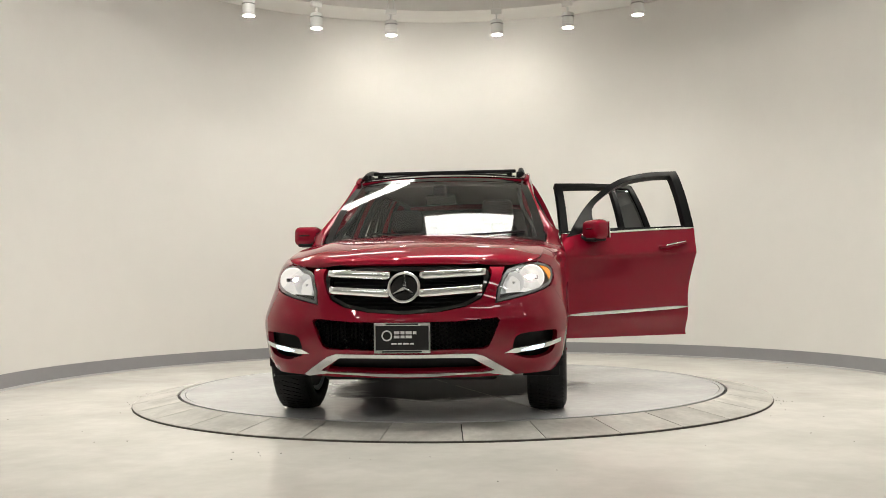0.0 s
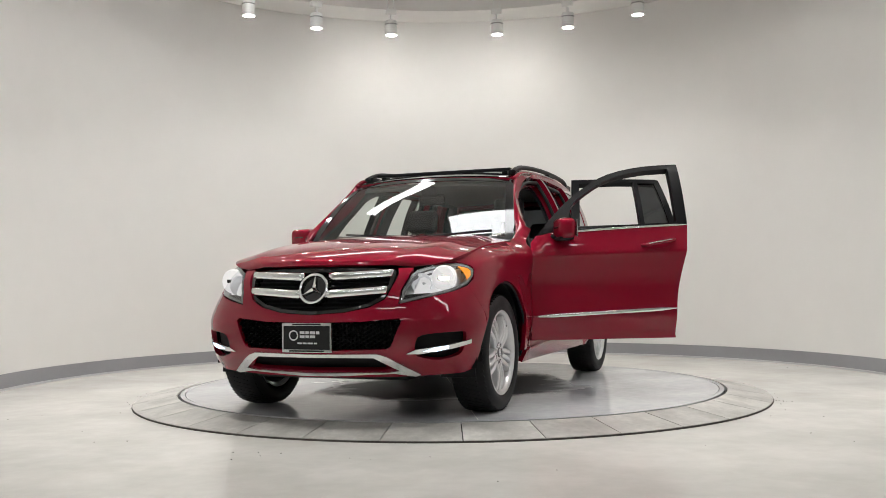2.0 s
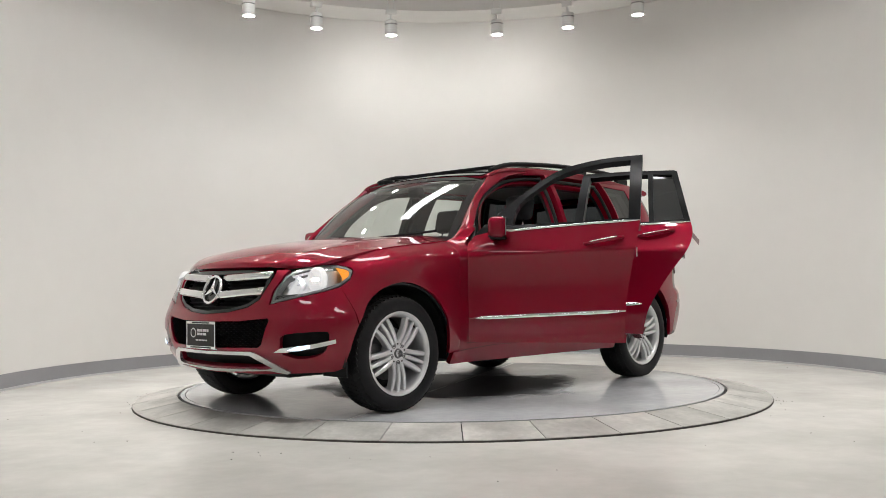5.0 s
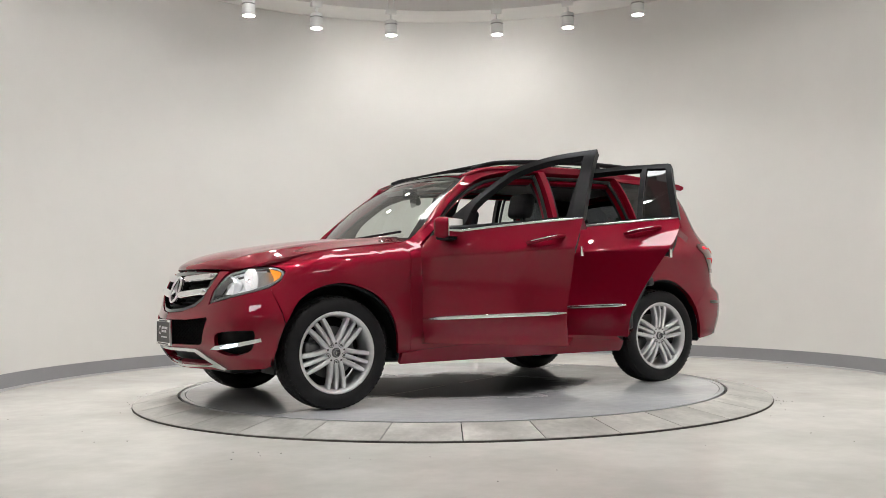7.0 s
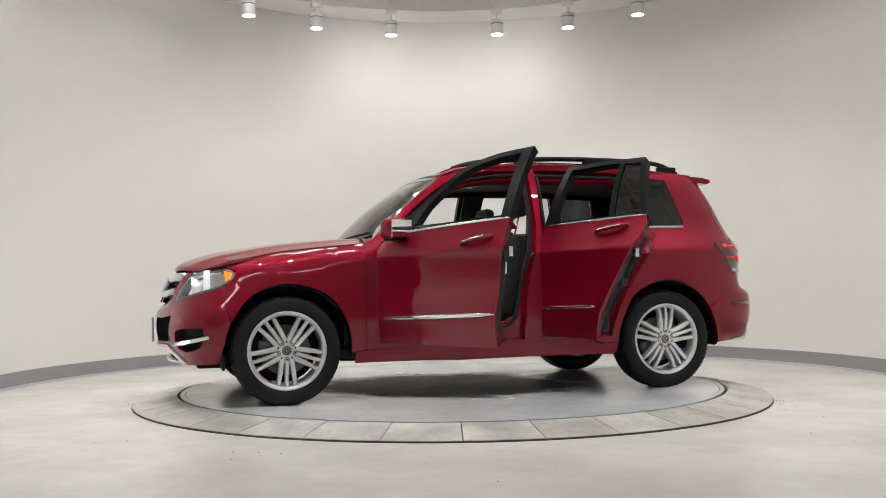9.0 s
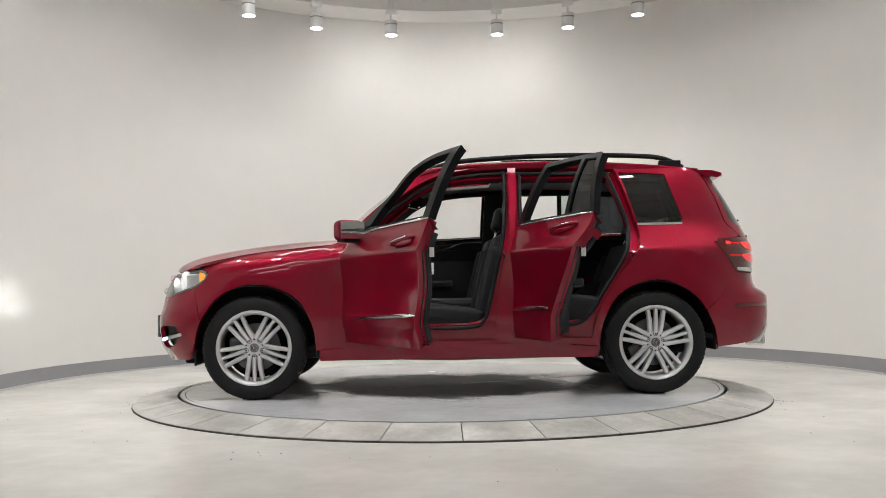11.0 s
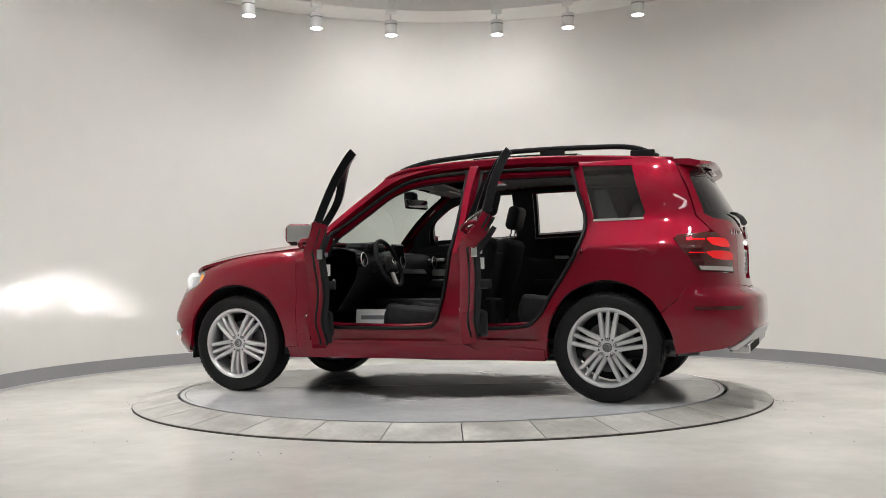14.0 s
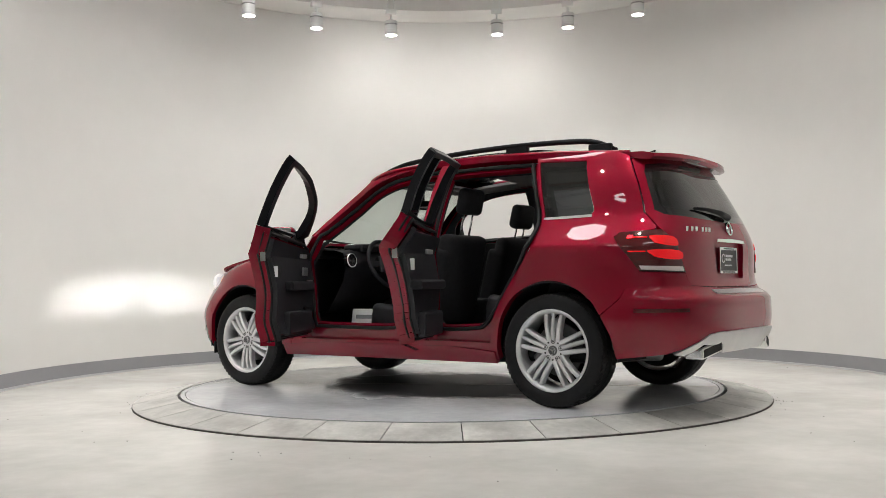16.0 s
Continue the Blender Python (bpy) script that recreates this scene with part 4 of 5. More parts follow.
def build_front():
    grille = [(0.0, 0.872), (0.25, 0.872), (0.44, 0.862), (0.462, 0.85), (0.452, 0.76), (0.42, 0.695), (0.34, 0.652), (0.2, 0.622), (0.0, 0.610)]
    lamp = [fy(0.507, 0.665), fy(0.515, 0.74), fy(0.545, 0.83), fy(0.565, 0.858), fy(0.64, 0.884), fy(0.71, 0.897), fx(1.77, 0.899), fx(1.72, 0.884), fx(1.697, 0.860), fx(1.72, 0.815),
            fx(1.79, 0.768), fy(0.77, 0.738), fy(0.68, 0.708), fy(0.6, 0.688)]
    top = [fy(0.0, 0.604), fy(0.2, 0.616), fy(0.345, 0.646), fy(0.428, 0.690), fy(0.460, 0.758), fy(0.468, 0.866), fy(0.55, 0.866)]
    down = [fy(0.54, 0.832), fy(0.509, 0.74), fy(0.502, 0.662), fy(0.6, 0.683), fy(0.68, 0.703), fy(0.77, 0.733), fx(1.79, 0.762), fx(1.735, 0.54), fx(1.775, 0.40), fx(1.79, 0.29),
            fy(0.80, 0.272), fy(0.62, 0.262), fy(0.4, 0.252), fy(0.0, 0.248)]
    pocket = curved([fy(0.60, 0.375), fy(0.60, 0.44), fy(0.64, 0.492), fx(1.945, 0.508), fx(1.905, 0.495), fx(1.905, 0.42), fx(1.93, 0.375), fy(0.70, 0.350), fy(0.601, 0.374)], 3)[:-1]
    intake = both([fy(0.0, 0.562), fy(0.30, 0.566), fy(0.515, 0.585), fy(0.53, 0.572), fy(0.47, 0.43), fy(0.44, 0.412), fy(0.0, 0.402)])
    lower = both([fy(0.0, 0.366), fy(0.375, 0.364), fy(0.45, 0.302), fy(0.40, 0.292), fy(0.0, 0.288)])
    rpocket = [(2 * (XC + LOOP) - u, z) for u, z in pocket]
    skin("front_bumper", both(top + down), flank, PAINT, car, [intake, lower, pocket, rpocket], step=0.03, rim=0.03, label="red front bumper")
    skin("bumper_backing", both([fy(0, 0.60), fy(0.54, 0.60), fy(0.85, 0.52), fy(0.85, 0.30), fy(0.5, 0.27), fy(0, 0.27)]), flank, BLACK, car, offset=-0.05, rim=0, step=0.06)
    # honeycomb of the lower intake
    bm = bmesh.new()
    for k in range(-26, 27):
        for j in range(7):
            y, z = k * 0.021, 0.412 + 0.0235 * j + (0.0117 if k % 2 else 0)
            if abs(y) > 0.455 + (z - 0.412) * 0.35 or z > 0.567:
                continue
            p = flank(*fy(y, z))
            m = Matrix.Translation(p + Vector((-0.022, 0, 0))) @ Matrix.Rotation(math.pi / 2, 4, "Y")
            r = bmesh.ops.create_cone(bm, cap_ends=False, segments=6, radius1=0.0125, radius2=0.0115, depth=0.02, matrix=m)
    o = part("intake_mesh", bm, BLACK, car, "black honeycomb intake mesh")
    # grille
    gl = [fy(y, z) for y, z in grille]
    skin("grille_backing", both(gl), flank, BLACK, car, offset=-0.06, rim=0, step=0.05)
    gr = skin("grille", both(gl), flank, GLOSS_BLACK, car, [both([fy(0, 0.850), fy(0.43, 0.842), fy(0.438, 0.77), fy(0.405, 0.708), fy(0.33, 0.668), fy(0.2, 0.64), fy(0, 0.628)])],
              offset=-0.006, rim=0.05, step=0.03, label="black radiator grille frame")
    for k in range(9):
        z = 0.645 + 0.024 * k
        w = 0.42 if z > 0.72 else 0.36
        bm = sweep([flank(*fy(y, z)) + Vector((-0.045, 0, 0)) for y in np.linspace(-w, w, 17)], 0.006, 4)
        part("grille_slat", bm, BLACK, gr)
    for z0, z1, w, hgt in ((0.815, 0.835, 0.448, 0.026), (0.712, 0.742, 0.432, 0.027)):
        for s in (1, -1):
            pts = [flank(*fy(s * y, z0 + (z1 - z0) * (y / w))) + Vector((0.004, 0, 0)) for y in np.linspace(0.085, w, 14)]
            bm = bmesh.new()
            prof = [(-0.03, -hgt), (0.0, -hgt), (0.012, -hgt * 0.6), (0.016, 0), (0.012, hgt * 0.6), (0.0, hgt), (-0.03, hgt)]
            cols = [[bm.verts.new(p + Vector((dx, 0, dz * (1 - 0.12 * i / 13)))) for dx, dz in prof] for i, p in enumerate(pts)]
            for q, w2 in zip(cols, cols[1:]):
                for k in range(len(prof) - 1):
                    bm.faces.new((q[k], q[k + 1], w2[k + 1], w2[k]))
            bm.faces.new(cols[0])
            bm.faces.new(cols[-1])
            part("grille_bar", bm, CHROME, gr, "bright silver grille bar", smooth=True)
    emblem("emblem", (2.118, 0, 0.752), 0.094, Matrix.Rotation(-0.33, 4, "Y") @ Matrix.Rotation(math.pi / 2, 4, "Y"), gr)
    part("emblem_backing", lathe([(0, 0), (0.088, 0), (0.088, -0.05), (0, -0.05)], 32, m=Matrix.Translation((2.112, 0, 0.750)) @ Matrix.Rotation(-0.33, 4, "Y") @ Matrix.Rotation(math.pi / 2, 4, "Y")), GLOSS_BLACK, gr)
    # skid trim: a bright frame round the lowest opening
    skin("skid_trim", both([fy(0, 0.388), fy(0.39, 0.390), fy(0.44, 0.375), fy(0.60, 0.272), fy(0.57, 0.262), fy(0.46, 0.279), fy(0.30, 0.272), fy(0.12, 0.262), fy(0, 0.262)]),
         flank, SKID, car, [both([fy(0, 0.371), fy(0.368, 0.369), fy(0.492, 0.297), fy(0.43, 0.286), fy(0, 0.279)])], offset=0.012, step=0.025, rim=0.02, label="bright silver skid plate trim")
    for s in (1, -1):
        part("splash_guard", box(1.77, 1.785, s * 0.74 - 0.10, s * 0.74 + 0.11, 0.235, 0.33, 0.004), BLACK, car)
    part("underbody_lip", box(1.60, 1.93, -0.50, 0.50, 0.225, 0.275, 0.02), BLACK, car)

    for mirror in (False, True):
        s = -1 if mirror else 1
        hl = skin("headlight", grown(lamp, -0.003), flank, LENS_GLASS, car, rim=0, step=0.03, mirror=mirror, label="lit headlight with clear lens", offset=0.001)
        hl.visible_shadow = False
        skin("reflector_bowl", grown(lamp, -0.004), flank, REFLECTOR, hl, rim=0.0, offset=-0.075, step=0.04, mirror=mirror)
        skin("bezel", grown(lamp, -0.003), flank, GREY_METAL, hl, [grown(lamp, -0.016)], rim=0.05, offset=-0.006, step=0.03, mirror=mirror)
        skin("bezel_fin", [fy(0.509, 0.672), fy(0.515, 0.712), fy(0.58, 0.722), fy(0.66, 0.728), fy(0.68, 0.713), fy(0.6, 0.693)], flank, BLACK, hl, rim=0.03, offset=-0.012, step=0.03, mirror=mirror)
        skin("indicator_lens", [fx(1.775, 0.880), fx(1.725, 0.876), fx(1.705, 0.858), fx(1.728, 0.82), fx(1.772, 0.788), fx(1.765, 0.82)], flank, AMBER, hl, rim=0.006, offset=-0.010, step=0.02, mirror=mirror, label="amber indicator")
        cxx, cyy, czz = 1.875, 0.70 * s, 0.805
        # projector: a flat bulb at the end of a dark box, whose slot shapes the beam
        bm = bmesh.new()
        for b in ((-0.14, -0.13, -0.05, 0.05, -0.04, 0.04), (-0.14, 0.012, -0.050, -0.034, -0.04, 0.04), (-0.14, 0.012, 0.034, 0.050, -0.04, 0.04),
                  (-0.14, 0.012, -0.05, 0.05, 0.0095, 0.04), (-0.14, 0.012, -0.05, 0.05, -0.04, -0.0095)):
            box(*b, into=bm, m=Matrix.Translation((cxx, cyy, czz)) @ Matrix.Rotation(radians(3.0), 4, "Y"))
        part("projector", bm, GAP, hl, "dark projector box")
        bm = bmesh.new()
        for b in ((-0.14, 0.010, -0.054, -0.0505, -0.044, 0.044), (-0.14, 0.010, 0.0505, 0.054, -0.044, 0.044),
                  (-0.14, 0.010, -0.0505, 0.0505, 0.0405, 0.044), (-0.14, 0.010, -0.0505, 0.0505, -0.044, -0.0405)):
            box(*b, into=bm, m=Matrix.Translation((cxx, cyy, czz)) @ Matrix.Rotation(radians(3.0), 4, "Y"))
        part("projector_shell", bm, REFLECTOR, hl, "silver shell of the projector")
        part("bulb", box(-0.105, -0.100, -0.024, 0.024, -0.0060, 0.0060, m=Matrix.Translation((cxx, cyy, czz)) @ Matrix.Rotation(radians(3.0), 4, "Y")), BEAM, hl, "glowing bulb")
        aim = Matrix.Translation((cxx - 0.02, cyy, czz)) @ Matrix.Rotation(math.pi / 2, 4, "Y")
        bm = lathe([(0.036, 0.036), (0.066, 0.036), (0.074, 0.026), (0.074, 0.0), (0.036, 0.0), (0.036, 0.036)], 32, m=aim)
        for z0, z1 in ((0.010, 0.036), (-0.036, -0.010)):
            box(0.032, 0.0355, -0.034, 0.034, z0, z1, into=bm, m=Matrix.Translation((cxx - 0.02, cyy, czz)))
        part("lit_lens", bm, LOW_BEAM_GLOW, hl, "glowing face of the lit lamp")
        # the bowl's own emission stands in for bulb light scattered on it
        skin("lit_bowl", [fy(0.575, 0.735), fy(0.595, 0.835), fy(0.665, 0.868), fy(0.715, 0.880), fx(1.79, 0.872), fx(1.79, 0.80), fy(0.76, 0.748), fy(0.66, 0.722)], flank, LOW_BEAM_GLOW, hl,
             [[fy(0.660, 0.765), fy(0.660, 0.85), fx(1.840, 0.85), fx(1.840, 0.775)]], rim=0.0, offset=-0.050, step=0.03, mirror=mirror, label="reflector with the bulb's light put in as its own glow")
        skin("brow", [fy(0.565, 0.846), fy(0.64, 0.872), fy(0.71, 0.885), fx(1.79, 0.884), fx(1.79, 0.872), fy(0.71, 0.872), fy(0.64, 0.858), fy(0.57, 0.832)], flank, CHROME, hl, rim=0.02, offset=-0.014, step=0.03, mirror=mirror)
        cxx, cyy, czz = 1.955, 0.60 * s, 0.775
        aim2 = Matrix.Translation((cxx - 0.02, cyy, czz)) @ Matrix.Rotation(radians(90), 4, "Y")
        part("high_beam_bowl", lathe([(0.062, 0.03), (0.055, 0.0), (0.035, -0.03), (0.008, -0.04), (0.008, 0.0), (0, 0.004)], 24, m=aim2), REFLECTOR, hl, smooth=True)
        # daytime lights
        dr = skin("daytime_lamp", [fy(0.548, 0.388), fy(0.60, 0.412), fx(1.97, 0.438), fx(1.87, 0.462), fx(1.865, 0.440), fx(1.97, 0.412), fy(0.62, 0.388)], flank, SKID, car, rim=0.02, offset=0.006, step=0.02, mirror=mirror, label="chrome bar of the daytime light")
        skin("light_strip", [fy(0.64, 0.402), fy(0.70, 0.424), fx(1.98, 0.432), fx(1.98, 0.417), fy(0.70, 0.401)], flank, DRL_GLOW, dr, rim=0.003, offset=0.009, step=0.02, mirror=mirror, label="glowing bluish light strip")
    plate((2.205, 0, 0.480), 0, "front_plate")


def emblem(name, at, r, m, parent):
    """Ring with three tapered spokes."""
    bm = bmesh.new()
    prof = [(r * (0.90 + 0.10 * math.cos(a)), 0.010 * math.sin(a) + 0.006) for a in np.linspace(0, 2 * math.pi, 11)]
    lathe(prof, 40, into=bm)
    for k in range(3):
        a = radians(120 * k + 180)
        c, s_ = math.cos(a), math.sin(a)
        tip = bm.verts.new((r * 0.86 * c, r * 0.86 * s_, 0.008))
        b1 = bm.verts.new((r * 0.14 * math.cos(a + 1.05), r * 0.14 * math.sin(a + 1.05), 0.006))
        b2 = bm.verts.new((r * 0.14 * math.cos(a - 1.05), r * 0.14 * math.sin(a - 1.05), 0.006))
        mid_ = bm.verts.new((0.02 * r * c, 0.02 * r * s_, 0.022 * r / 0.09))
        bm.faces.new((tip, mid_, b1))
        bm.faces.new((tip, b2, mid_))
    bmesh.ops.transform(bm, verts=bm.verts, matrix=Matrix.Translation(at) @ m)
    return part(name, bm, CHROME, parent, "chrome ring emblem", smooth=False)


def plate(at, rz, name):
    m = Matrix.Translation(at) @ Matrix.Rotation(radians(rz), 4, "Z")
    p = part(name, box(-0.006, 0.0, -0.150, 0.150, -0.077, 0.077, 0.003, m=m), PLATE_BLACK, car, "black dealer plate with pale print bars")
    bm = bmesh.new()
    for b in ((-0.156, 0.156, 0.066, 0.083), (-0.156, 0.156, -0.083, -0.066), (-0.156, -0.146, -0.07, 0.07), (0.146, 0.156, -0.07, 0.07)):
        box(-0.008, 0.006, b[0], b[1], b[2], b[3], 0.002, into=bm)
    bmesh.ops.transform(bm, verts=bm.verts, matrix=m)
    part("plate_frame", bm, CHROME, p, "chrome plate frame")
    for y0, y1, z0, z1 in ((-0.045, 0.11, 0.020, 0.036), (-0.045, 0.06, -0.002, 0.013), (-0.06, 0.07, -0.036, -0.027)):
        y = y0
        for w in (0.03, 0.022, 0.034, 0.02, 0.03, 0.03):
            if y + w > y1:
                break
            part("print_bar", box(0.0, 0.0012, y, y + w, z0, z1, m=m), PAPER, p)
            y += w + 0.006
    for w, z0 in ((0.09, 0.070), (0.11, -0.079)):
        part("frame_bar", box(0.0058, 0.0068, -w, w, z0, z0 + 0.009, m=m), PLATE_BLACK, p)
    bm = lathe([(0.022, 0), (0.026, 0.001), (0.03, 0.0)], 24, m=m @ Matrix.Translation((0.001, -0.085, 0.012)) @ Matrix.Rotation(math.pi / 2, 4, "Y"))
    part("ring_mark", bm, PAPER, p)


def build_rear():
    glass_line = both([ry(0.0, 1.50), ry(0.45, 1.495), ry(0.575, 1.48), ry(0.60, 1.44), ry(0.665, 1.21), ry(0.64, 1.185), ry(0.4, 1.165), ry(0.0, 1.155)], False)
    gate = both([ry(0.0, 1.57), ry(0.5, 1.555), ry(0.605, 1.53), ry(0.662, 1.36), ry(0.707, 1.19), ry(0.725, 1.10), ry(0.68, 1.0), ry(0.625, 0.83), ry(0.60, 0.745), ry(0.3, 0.735), ry(0.0, 0.735)], False)
    recess = both([ry(0.0, 1.01), ry(0.24, 1.01), ry(0.26, 0.99), ry(0.23, 0.80), ry(0.21, 0.785), ry(0.0, 0.785)], False)
    g = skin("tailgate", gate, flank, PAINT, car, [grown(glass_line, 0.012), recess], step=0.035, rim=0.03, label="red tailgate")
    skin("plate_recess", grown(recess, 0.012), flank, PAINT, g, offset=-0.030, rim=0, step=0.05)
    skin("rear_glass", grown(glass_line, 0.010), flank, TINT, g, rim=0, offset=-0.002, step=0.05, label="dark tinted rear window")
    skin("glass_border", grown(glass_line, 0.012), flank, GLOSS_BLACK, g, [grown(glass_line, -0.03)], rim=0.004, offset=0.001, step=0.04)
    skin("handle_strip", both([ry(0, 1.035), ry(0.235, 1.03), ry(0.245, 1.012), ry(0, 1.012)], False), flank, CHROME, g, rim=0.012, offset=0.012, step=0.03, label="chrome grip strip")
    part("rear_wiper", sweep([(-2.178, -0.02, 1.175), (-2.172, 0.10, 1.20), (-2.150, 0.30, 1.215), (-2.125, 0.42, 1.215)], [0.024, 0.018, 0.012, 0.008], 8), BLACK, g, "black rear wiper", smooth=True)
    # spoiler over the glass
    bm = bmesh.new()
    cols = []
    for y in np.linspace(-0.60, 0.60, 25):
        f = abs(y) / 0.60
        x1 = -2.02 + 0.07 * f ** 4
        prof = [(-1.76, 1.588 - 0.012 * f * f), (-1.88, 1.592 - 0.02 * f * f), (x1, 1.575 - 0.02 * f * f), (x1 - 0.004, 1.555 - 0.02 * f), (x1 + 0.03, 1.540 - 0.02 * f), (-1.86, 1.548 - 0.02 * f), (-1.76, 1.55)]
        cols.append([bm.verts.new((x, y, z)) for x, z in prof])
    for q, w in zip(cols, cols[1:]):
        for k in range(7):
            bm.faces.new((q[k], q[(k + 1) % 7], w[(k + 1) % 7], w[k]))
    bm.faces.new(cols[0])
    bm.faces.new(cols[-1])
    part("spoiler", bm, PAINT, g)
    part("brake_lamp", box(-1.99, -1.955, -0.18, 0.18, 1.528, 1.540, 0.003), RED_LENS, g)
    part("antenna", sweep([(-1.62, 0, 1.61), (-1.66, 0, 1.635), (-1.70, 0, 1.655)], [0.024, 0.016, 0.006], 8), BLACK, car, "black fin antenna", smooth=True)
    # model badge drawn as chrome bars, emblem, plate
    for k, dy in enumerate((0, 0.045, 0.09, 0.16, 0.205, 0.25)):
        p = flank(*ry(0.56 - dy, 1.085))
        part("badge_bar", box(p.x - 0.004, p.x + 0.002, p.y - 0.016, p.y + 0.016, 1.07, 1.10, 0.002), CHROME, g)
    emblem("emblem", (-2.183, 0.0, 1.10), 0.045, Matrix.Rotation(-math.pi / 2 + 0.2, 4, "Y"), g)
    plate((-2.182, 0, 0.90), 180, "rear_plate")
    # lamps
    lamp = [ry(0.625, 0.822), fx(-1.955, 0.836), fx(-1.90, 0.92), fx(-1.81, 1.03), fx(-1.83, 1.06), ry(0.728, 1.075), ry(0.685, 1.0)]
    for mirror in (False, True):
        tl = skin("tail_lamp", lamp, flank, RED_LENS, car, rim=0.02, offset=0.007, step=0.02, mirror=mirror, label="red tail lamp, lit")
        for z0 in (0.985, 0.905):
            skin("lit_pillow", curved([fx(-2.03, z0 + 0.012), fx(-2.0, z0 + 0.05), ry(0.70 if z0 > 0.95 else 0.68, z0 + 0.048), ry(0.68 if z0 > 0.95 else 0.655, z0), ry(0.74, z0 - 0.004), fx(-2.029, z0 + 0.011)], 3),
                 flank, RED_GLOW, tl, rim=0.004, offset=0.011, step=0.02, mirror=mirror, label="glowing red lamp field")
            skin("lit_line", [fx(-1.90, z0 + 0.040), fx(-1.90, z0 + 0.048), fx(-1.99, z0 + 0.046), fx(-1.99, z0 + 0.038)], flank, RED_GLOW, tl, rim=0.002, offset=0.010, step=0.02, mirror=mirror)
        skin("lit_dot", [fx(-1.885, 1.022), fx(-1.885, 1.038), fx(-1.915, 1.040), fx(-1.915, 1.022)], flank, RED_DOT, tl, rim=0.002, offset=0.011, step=0.02, mirror=mirror, label="bright red marker lamp")
        skin("reverse_lens", [ry(0.64, 0.829), fx(-1.965, 0.842), fx(-1.955, 0.866), ry(0.65, 0.858)], flank, CLEAR_LENS, tl, rim=0.002, offset=0.010, step=0.02, mirror=mirror, label="clear reversing lamp strip")
        skin("bumper_reflector", [fx(-1.93, 0.590), fx(-1.93, 0.612), ry(0.72, 0.612), ry(0.72, 0.590)], flank, RED_LENS, car, rim=0.004, offset=0.005, step=0.02, mirror=mirror, label="dark red reflector strip")
    bump = both([ry(0.0, 0.728), ry(0.3, 0.728), ry(0.598, 0.742), ry(0.624, 0.817), fx(-1.957, 0.831), fx(-1.962, 0.80), fx(-1.86, 0.70), fx(-1.728, 0.57), fx(-1.785, 0.45), fx(-1.81, 0.315), fx(-1.95, 0.33), ry(0.78, 0.345), ry(0.66, 0.39), ry(0.56, 0.44), ry(0.0, 0.45)], False)
    skin("rear_bumper", bump, flank, PAINT, car, step=0.03, rim=0.03, label="red rear bumper")
    skin("load_strip", both([ry(0, 0.715), ry(0.42, 0.715), ry(0.44, 0.70), ry(0.42, 0.692), ry(0, 0.692)], False), flank, SATIN, car, offset=0.006, rim=0.008, step=0.03, label="bright loading sill strip")
    skin("rear_skid", both([ry(0.0, 0.468), ry(0.48, 0.466), ry(0.57, 0.455), ry(0.645, 0.41), ry(0.75, 0.345), ry(0.70, 0.336), ry(0.635, 0.372), ry(0.60, 0.398), ry(0.39, 0.392), ry(0.35, 0.338), ry(0, 0.335)], False), flank, BRIGHT, car, offset=0.010, rim=0.05, step=0.03, label="silver rear skid plate")
    for s in (1, -1):
        p = flank(*ry(0.50 * s, 0.365))
        m = Matrix.Translation(p + Vector((0.012, 0, -0.004))) @ Matrix.Rotation(radians(-14 * s), 4, "Z")
        shear = Matrix(((1, 0, 0, 0), (0, 1, 0, 0), (0, 0.22 * -s, 1, 0), (0, 0, 0, 1)))
        bm = box(-0.030, 0.10, -0.105, 0.105, -0.036, 0.036, 0.014, 3, m=m @ shear)
        t = part("exhaust_tip", bm, CHROME, car, "chrome trapezoid exhaust tip", smooth=False)
        part("exhaust_bore", box(-0.0335, -0.028, -0.088, 0.088, -0.024, 0.024, 0.0025, 2, m=m @ shear), GAP, t)
    part("rear_underside", box(-2.02, -1.70, -0.50, 0.50, 0.335, 0.40, 0.03), BLACK, car)


